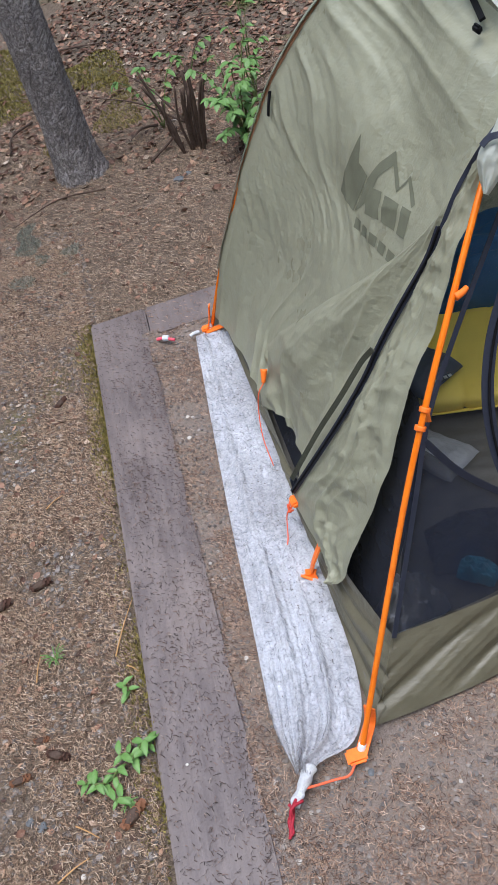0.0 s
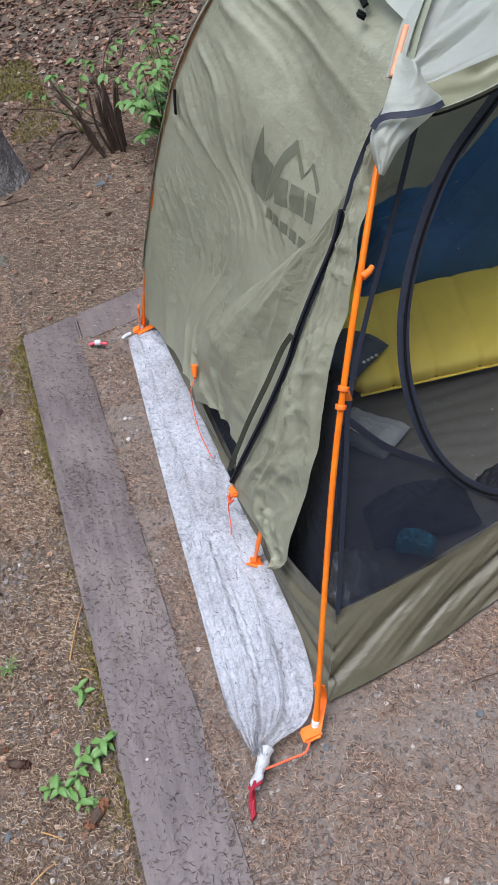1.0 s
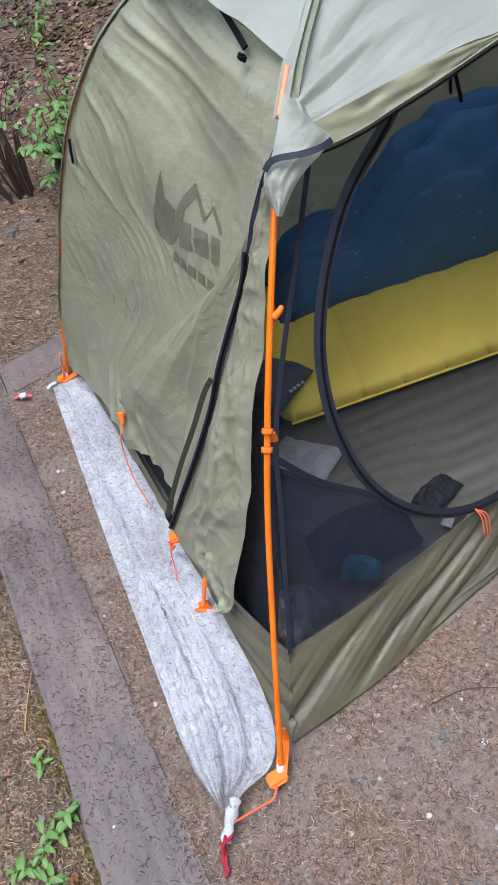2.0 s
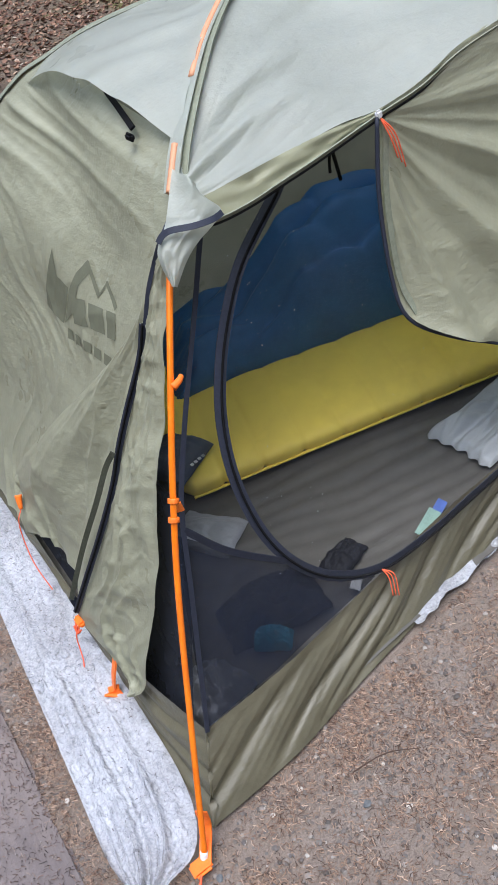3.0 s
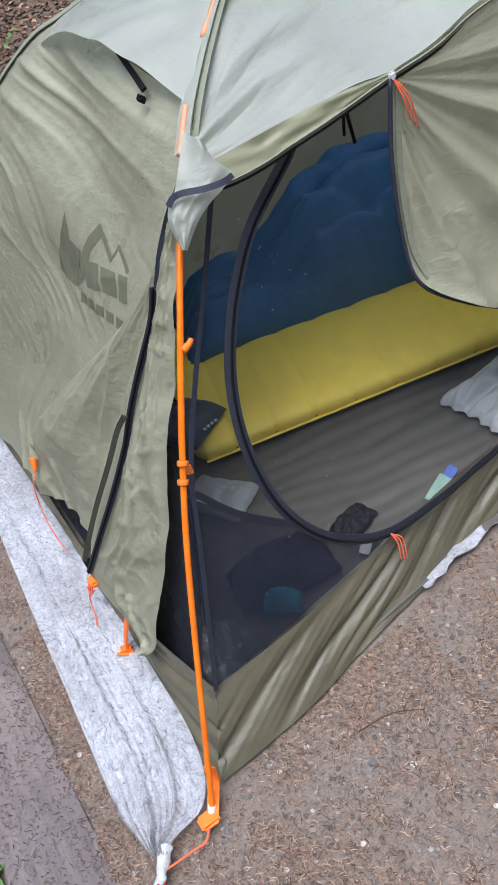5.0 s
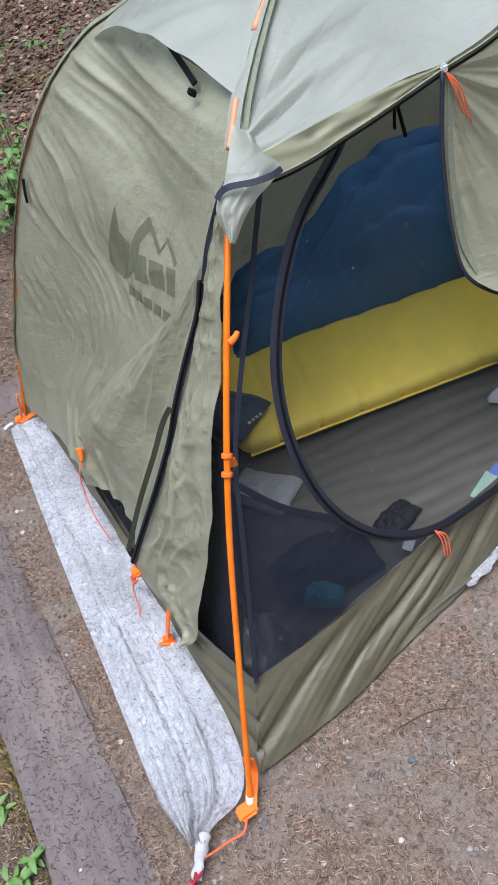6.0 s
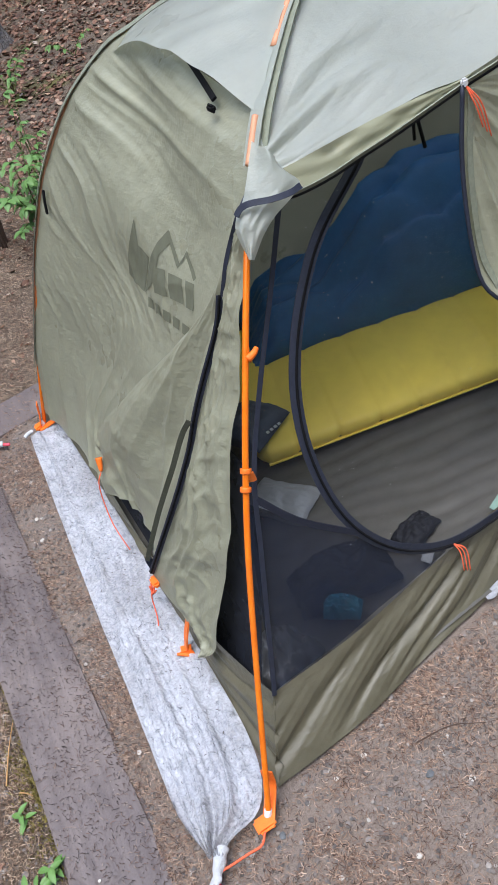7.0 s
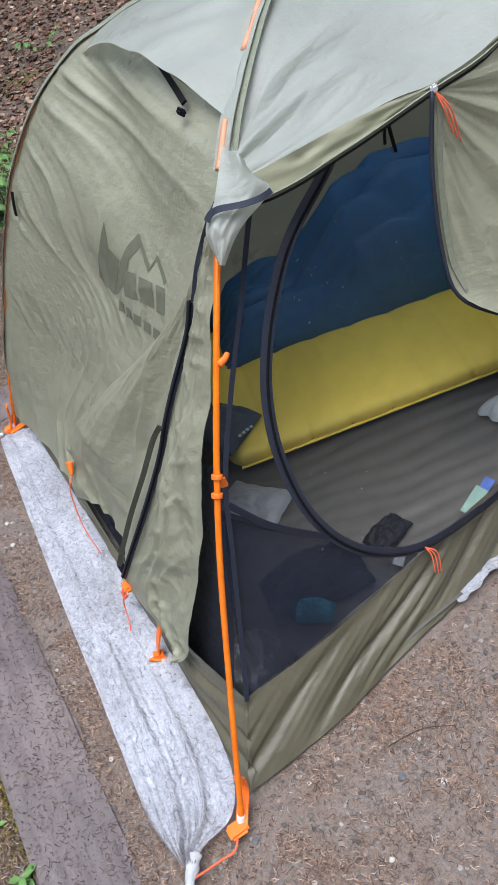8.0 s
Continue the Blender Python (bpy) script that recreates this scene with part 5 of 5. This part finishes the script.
def cone_scale(L, r, sw, material):
    """One woody scale; alike scales share their mesh."""
    key = (round(L, 3), round(r / L, 1), material.name)
    if key not in SCALE_CACHE:
        verts = [(-0.02 * L, -sw, 0.75 * r), (-0.02 * L, sw, 0.75 * r), (0.09 * L, 1.1 * sw, 1.12 * r), (0.14 * L, 0, 1.22 * r), (0.09 * L, -1.1 * sw, 1.12 * r), (0.05 * L, 0, 0.8 * r)]
        me = mesh_from("scale", verts, [(0, 1, 2, 3, 4), (1, 0, 5), (2, 1, 5), (3, 2, 5), (4, 3, 5), (0, 4, 5)], False)
        me.materials.append(material)
        SCALE_CACHE[key] = me
    return SCALE_CACHE[key]


def pine_cone(x, y, L, turn, dark):
    """A closed cone lying on the duff: rows of overlapping scales round a core."""
    thing = tagged(empty("pine_cone", x, y, ground_z(x, y) + L * 0.22), "weathered brown pine cone lying on the needle duff", "pine cone", "pine cones")
    thing.matrix_basis = pose(x, y, ground_z(x, y) + L * 0.2, 0, 0, turn)
    for i in range(44):
        t = i / 43
        r = L * 0.24 * math.sin(math.pi * (0.12 + 0.8 * t)) ** 0.7
        sw = L * 0.11
        ob = new("scale", cone_scale(L, r, sw, dark))
        ob.parent = thing
        ob.matrix_basis = Matrix.Translation((-L / 2 + L * t, 0, 0)) @ Matrix.Rotation(i * 2.4, 4, "X")
    bm = stone_shape(L * 0.2, 1.0, 2.0, 2)
    for v in bm.verts:
        v.co.x *= 2.2
    ob = part("core", bm, TWIG, thing)
    ob.matrix_parent_inverse = Matrix()
    return thing


DARKCONE = simple("old_cone", (0.07, 0.035, 0.025), 0.8, 0.2, 0.45, 60)
for x, y, L, a, d in ((-0.054, -1.495, 0.05, 40, CONE), (-0.178, -1.337, 0.042, -30, DARKCONE), (-0.25, -1.361, 0.036, 5, CONE), (-0.208, -1.295, 0.028, -10, CONE), (-0.114, -0.311, 0.04, 50, DARKCONE), (-0.194, -0.928, 0.045, 12, DARKCONE), (-0.285, -0.955, 0.05, 20, DARKCONE)):
    pine_cone(x, y, L, a, d)


def leaf_mesh(name, L, w, fold):
    verts, faces = [], []
    for i in range(6):
        t = i / 5
        ww = w * math.sin(math.pi * min(1, 0.06 + 0.92 * t)) ** 0.8
        z = -0.35 * L * t * t
        verts += [(-ww / 2, t * L, z + fold * ww), (0, t * L, z), (ww / 2, t * L, z + fold * ww)]
    for i in range(5):
        for k_ in range(2):
            a = i * 3 + k_
            faces.append((a, a + 1, a + 4, a + 3))
    return mesh_from(name, verts, faces)


LEAF_S, LEAF_L = leaf_mesh("leaf", 0.026, 0.012, 0.25), leaf_mesh("leaf", 0.034, 0.021, 0.2)
LEAF_S.materials.append(LEAF), LEAF_L.materials.append(LEAF)


def add_leaf(me, parent, m_):
    ob = new("leaf", me)
    ob.parent = parent
    ob.matrix_basis = m_
    return ob


def seedling(x, y, stems, h, label):
    thing = tagged(empty("seedling", x, y, ground_z(x, y)), label, "seedling", "seedlings")
    r_ = random.Random(int(x * 1e4) ^ int(y * 1e4))
    for k_ in range(stems):
        a = r_.uniform(0, 6.28)
        tip = Vector((math.cos(a) * h * 0.7, math.sin(a) * h * 0.7, h * r_.uniform(0.6, 1)))
        st = tube("stem", [(0, 0, 0), tuple(tip * 0.5 + Vector((0, 0, 0.006))), tuple(tip)], 0.0012, STEM, None, "", 6, 8)
        st.parent = thing
        for i in range(5):
            q = 0.35 + 0.65 * i / 4
            add_leaf(LEAF_S, thing, Matrix.Translation(tip * q) @ Euler((r_.uniform(-0.1, 0.5), 0, a + i * 2.3 + r_.uniform(-0.4, 0.4))).to_matrix().to_4x4() @ Matrix.Scale(r_.uniform(0.7, 1.15), 4))
    return thing


seedling(-0.035, -1.385, 3, 0.035, "small green seedling with narrow leaves beside the timber")
seedling(-0.085, -1.425, 3, 0.035, "leafy green seedling on the needle duff")
seedling(-0.115, -1.405, 1, 0.025, "small green seedling on the needle duff")
seedling(-0.06, -1.455, 1, 0.03, "small green seedling near a pine cone")
seedling(-0.028, -1.262, 1, 0.025, "tiny green seedling against the timber edge")
seedling(-0.012, -1.37, 1, 0.025, "tiny green seedling against the timber edge")


def grass_tuft(x, y, h, label):
    thing = tagged(empty("grass_tuft", x, y, ground_z(x, y)), label, "grass", "grass tufts")
    r_ = random.Random(int(x * 1e4))
    for k_ in range(14):
        a, s_ = r_.uniform(0, 6.28), r_.uniform(0.6, 1)
        b_ = ribbon("blade", [(0, 0, 0), (0.4 * h * s_ * math.cos(a), 0.4 * h * s_ * math.sin(a), 0.7 * h * s_), (h * s_ * math.cos(a), h * s_ * math.sin(a), 0.75 * h * s_)], 0.0018, (-math.sin(a), math.cos(a), 0), LEAF, None, "", 0.0004, 6)
        b_.parent = thing
    return thing


grass_tuft(-0.169, -1.13, 0.03, "small tuft of pale green grass in the duff")
grass_tuft(-0.06, -1.47, 0.022, "thin grass tuft beside a pine cone")


# ---- shrubs and trees beyond the pad ----
def shrub(x, y, branches, label):
    """Arching stems with leaflets in pairs; each branch ends in its own spray."""
    thing = tagged(empty("shrub", x, y, ground_z(x, y)), label, "shrub", "forest shrubs")
    r_ = random.Random(int(x * 777 + y * 131))
    for dx, dy, dz, n_, big in branches:
        tip = Vector((dx, dy, dz))
        mid = tip * 0.55 + Vector((0, 0, dz * 0.22))
        st = tube("branch", [(0, 0, 0), tuple(mid), tuple(tip)], 0.0035, STEM, None, "", 6, 12, 0.4)
        st.parent = thing
        c = curve([(0, 0, 0), tuple(mid), tuple(tip)], 20)
        for i in range(n_):
            q = Vector(c[min(19, int(19 * (0.45 + 0.55 * i / max(1, n_ - 1))))])
            base_a = math.atan2(dy, dx) - math.pi / 2
            for sd in (-1, 1, 0) if i == n_ - 1 else (-1, 1):
                m_ = Matrix.Translation(q) @ Euler((r_.uniform(-0.3, 0.25), r_.uniform(-0.3, 0.3), base_a + sd * r_.uniform(0.7, 1.3))).to_matrix().to_4x4()
                add_leaf(LEAF_L if big else LEAF_S, thing, m_ @ Matrix.Scale(r_.uniform(0.75, 1.25), 4))
    return thing


shrub(0.70, 0.95, [(-0.10, -0.28, 0.26, 6, 1), (-0.02, -0.20, 0.34, 6, 1), (0.06, -0.12, 0.30, 5, 1), (-0.14, -0.10, 0.32, 6, 1), (0.10, 0.05, 0.36, 5, 1), (0.02, -0.30, 0.16, 6, 1), (-0.05, 0.02, 0.30, 5, 1), (0.04, -0.15, 0.12, 5, 1), (-0.06, -0.26, 0.20, 7, 1), (0.0, -0.24, 0.28, 7, 1), (-0.12, -0.18, 0.24, 7, 1), (0.05, -0.32, 0.20, 6, 1), (-0.03, -0.34, 0.11, 6, 1), (0.07, -0.05, 0.24, 6, 1), (-0.10, -0.22, 0.12, 5, 1), (0.08, -0.24, 0.22, 5, 1)], "bright green leafy shrub at the edge of the leaf litter")
shrub(0.80, 1.20, [(0.02, -0.02, 0.42, 5, 1), (0.05, 0.03, 0.36, 4, 1), (-0.04, 0.02, 0.30, 4, 1), (0.06, -0.08, 0.26, 4, 1)], "upright green sapling with rounded leaves")
shrub(0.42, 1.25, [(-0.12, -0.05, 0.24, 4, 1), (-0.02, -0.04, 0.26, 4, 1), (0.12, 0.0, 0.24, 4, 1)], "low shrub with bluish green leaves behind dead stems")
shrub(1.02, 2.45, [(-0.15, 0.0, 0.16, 5, 1), (0.05, -0.1, 0.18, 5, 1), (0.15, 0.05, 0.16, 5, 1), (-0.05, 0.12, 0.2, 5, 1), (0.0, -0.15, 0.12, 5, 1)], "green undergrowth at the foot of a tree")
shrub(1.42, 2.6, [(-0.1, 0.0, 0.1, 4, 1), (0.1, -0.05, 0.1, 4, 1)], "small green plant in the leaf litter")
shrub(0.62, 1.75, [(-0.1, 0.0, 0.12, 4, 1), (0.1, -0.05, 0.14, 4, 1)], "small green plant in the leaf litter")

stump = tagged(empty("dead_shrub", 0.50, 1.0, ground_z(0.50, 1.0)), "cluster of broken dark dead stems in the leaf litter", "dead shrub")
for k_ in range(13):
    x, y = rnd.uniform(-0.045, 0.045), rnd.uniform(-0.04, 0.04)
    h = rnd.uniform(0.18, 0.32)
    st = tube("stem", [(x, y, -0.01), (x * 1.5 + rnd.uniform(-0.015, 0.015), y * 1.5, h * 0.5), (x * 2.2 + rnd.uniform(-0.03, 0.02), y * 2, h)], rnd.uniform(0.005, 0.010), TWIG, None, "", 7, 12, 0.7)
    st.parent = stump
for dx, dy, h in ((-0.30, 0.10, 0.26), (-0.20, 0.2, 0.3), (0.18, 0.18, 0.36)):
    st = tube("side_twig", [(0, 0, 0.1), (dx * 0.5, dy * 0.5, h * 0.8), (dx, dy, h)], 0.004, TWIG, None, "", 6, 14, 0.4)
    st.parent = stump
single_stone(0.40, 0.76, 0.032, SLATE_ST, "grey-green rock half buried in the duff", "forest rocks", ground_z)
single_stone(0.44, 0.79, 0.022, SLATE_ST, "grey-green rock half buried in the duff", "forest rocks", ground_z)


def tree(x, y, r, height, seed, label):
    thing = tagged(empty("tree", x, y, ground_z(x, y) - 0.05), label, "tree", "forest trees")
    sides, rings = 72, 170
    verts, faces = [], []
    zs = np.concatenate([np.linspace(0, 1.4, 120), np.linspace(1.5, height, rings - 120)])
    for z in zs:
        flare = 1 + 0.42 * math.exp(-z / 0.09)
        rr = r * flare * (1 - 0.8 * z / height)
        for k_ in range(sides):
            w = 2 * math.pi * k_ / sides
            c_, s_ = math.cos(w), math.sin(w)
            root = 0.16 * max(0, math.sin(3 * w + seed)) * math.exp(-z / 0.07)
            scale_ = nz(c_ * 5 + seed, s_ * 5, z * 14) * 0.07 + nz(c_ * 12, s_ * 12 + seed, z * 40) * 0.06
            q = rr * (1 + root + scale_)
            verts.append((q * c_, q * s_, z))
    for i in range(rings - 1):
        for k_ in range(sides):
            k2 = (k_ + 1) % sides
            faces.append((i * sides + k_, i * sides + k2, (i + 1) * sides + k2, (i + 1) * sides + k_))
    link("trunk", mesh_from("trunk", verts, faces), BARK, thing).matrix_parent_inverse = Matrix()
    r_ = random.Random(seed)
    cv, cf = [], []
    for i in range(26):
        z = height * (0.5 + 0.48 * i / 25)
        a, L = i * 2.4, 1.5 * (1 - 0.75 * i / 25)
        tip = (L * math.cos(a), L * math.sin(a), z - 0.25 * L)
        lb = tube("limb", [(0, 0, z), (tip[0] * 0.5, tip[1] * 0.5, z + 0.02), tip], 0.03 * (1 - 0.6 * i / 25), BARK, None, "", 6, 10, 0.3)
        lb.parent = thing
        for _j in range(110):
            t = r_.uniform(0.15, 1)
            q = Vector((tip[0] * t, tip[1] * t, z - 0.25 * L * t * t)) + Vector((r_.gauss(0, 0.09), r_.gauss(0, 0.09), r_.gauss(0, 0.05)))
            d = Vector((r_.gauss(0, 1), r_.gauss(0, 1), r_.gauss(0, 0.6))).normalized() * r_.uniform(0.06, 0.13)
            sd = d.cross(Vector((0, 0, 1))).normalized() * 0.014
            o = len(cv)
            cv += [tuple(q - sd), tuple(q + sd), tuple(q + d)]
            cf.append((o, o + 1, o + 2))
    link("crown", mesh_from("crown", cv, cf, False), simple("spruce_needles", (0.035, 0.065, 0.025), 0.7), thing, "dark green needles").matrix_parent_inverse = Matrix()
    return thing


tree(0.06, 1.09, 0.083, 7.5, 1, "grey scaly-barked spruce trunk rising from the needle duff")
tree(1.12, 3.35, 0.12, 9.0, 2, "grey spruce trunk standing in the leaf litter")


# ---- unseen ring of trees, added to block low sky light and leave overhead open ----
def unseen_woods():
    r_ = random.Random(5)
    verts, faces = [], []
    for i in range(150):
        a = 2.399 * i
        d = 6.5 + 9.0 * (i / 150) ** 0.7 + r_.uniform(-0.6, 0.6)
        cx, cy, h = 0.8 + d * math.cos(a), -0.6 + d * math.sin(a), r_.uniform(6, 10)
        tr = r_.uniform(0.09, 0.16)
        o = len(verts)
        for z, q in ((-0.1, tr), (h, 0.02)):
            verts += [(cx + q * math.cos(w), cy + q * math.sin(w), z) for w in np.arange(6) * math.pi / 3]
        faces += [(o + k, o + (k + 1) % 6, o + 6 + (k + 1) % 6, o + 6 + k) for k in range(6)]
        for _j in range(420):
            t = r_.random() ** 0.8
            z = 1.2 + (h - 1.2) * t
            rad, w = (1 - t) * 1.7 + 0.15, r_.uniform(0, 6.28)
            q = Vector((cx + rad * r_.uniform(0.1, 0.8) * math.cos(w), cy + rad * r_.uniform(0.1, 0.8) * math.sin(w), z))
            out = Vector((math.cos(w), math.sin(w), -0.35)) * r_.uniform(0.35, 0.7)
            sd = Vector((-math.sin(w), math.cos(w), 0)) * r_.uniform(0.12, 0.25)
            o = len(verts)
            verts += [tuple(q - sd), tuple(q + sd), tuple(q + out)]
            faces.append((o, o + 1, o + 2))
    scatter("unseen_woods", verts, faces, simple("forest_green", (0.045, 0.07, 0.03), 0.8, 0.2, 0.4, 3), "unseen ring of dark green spruces added to block horizon light", "forest")


unseen_woods()
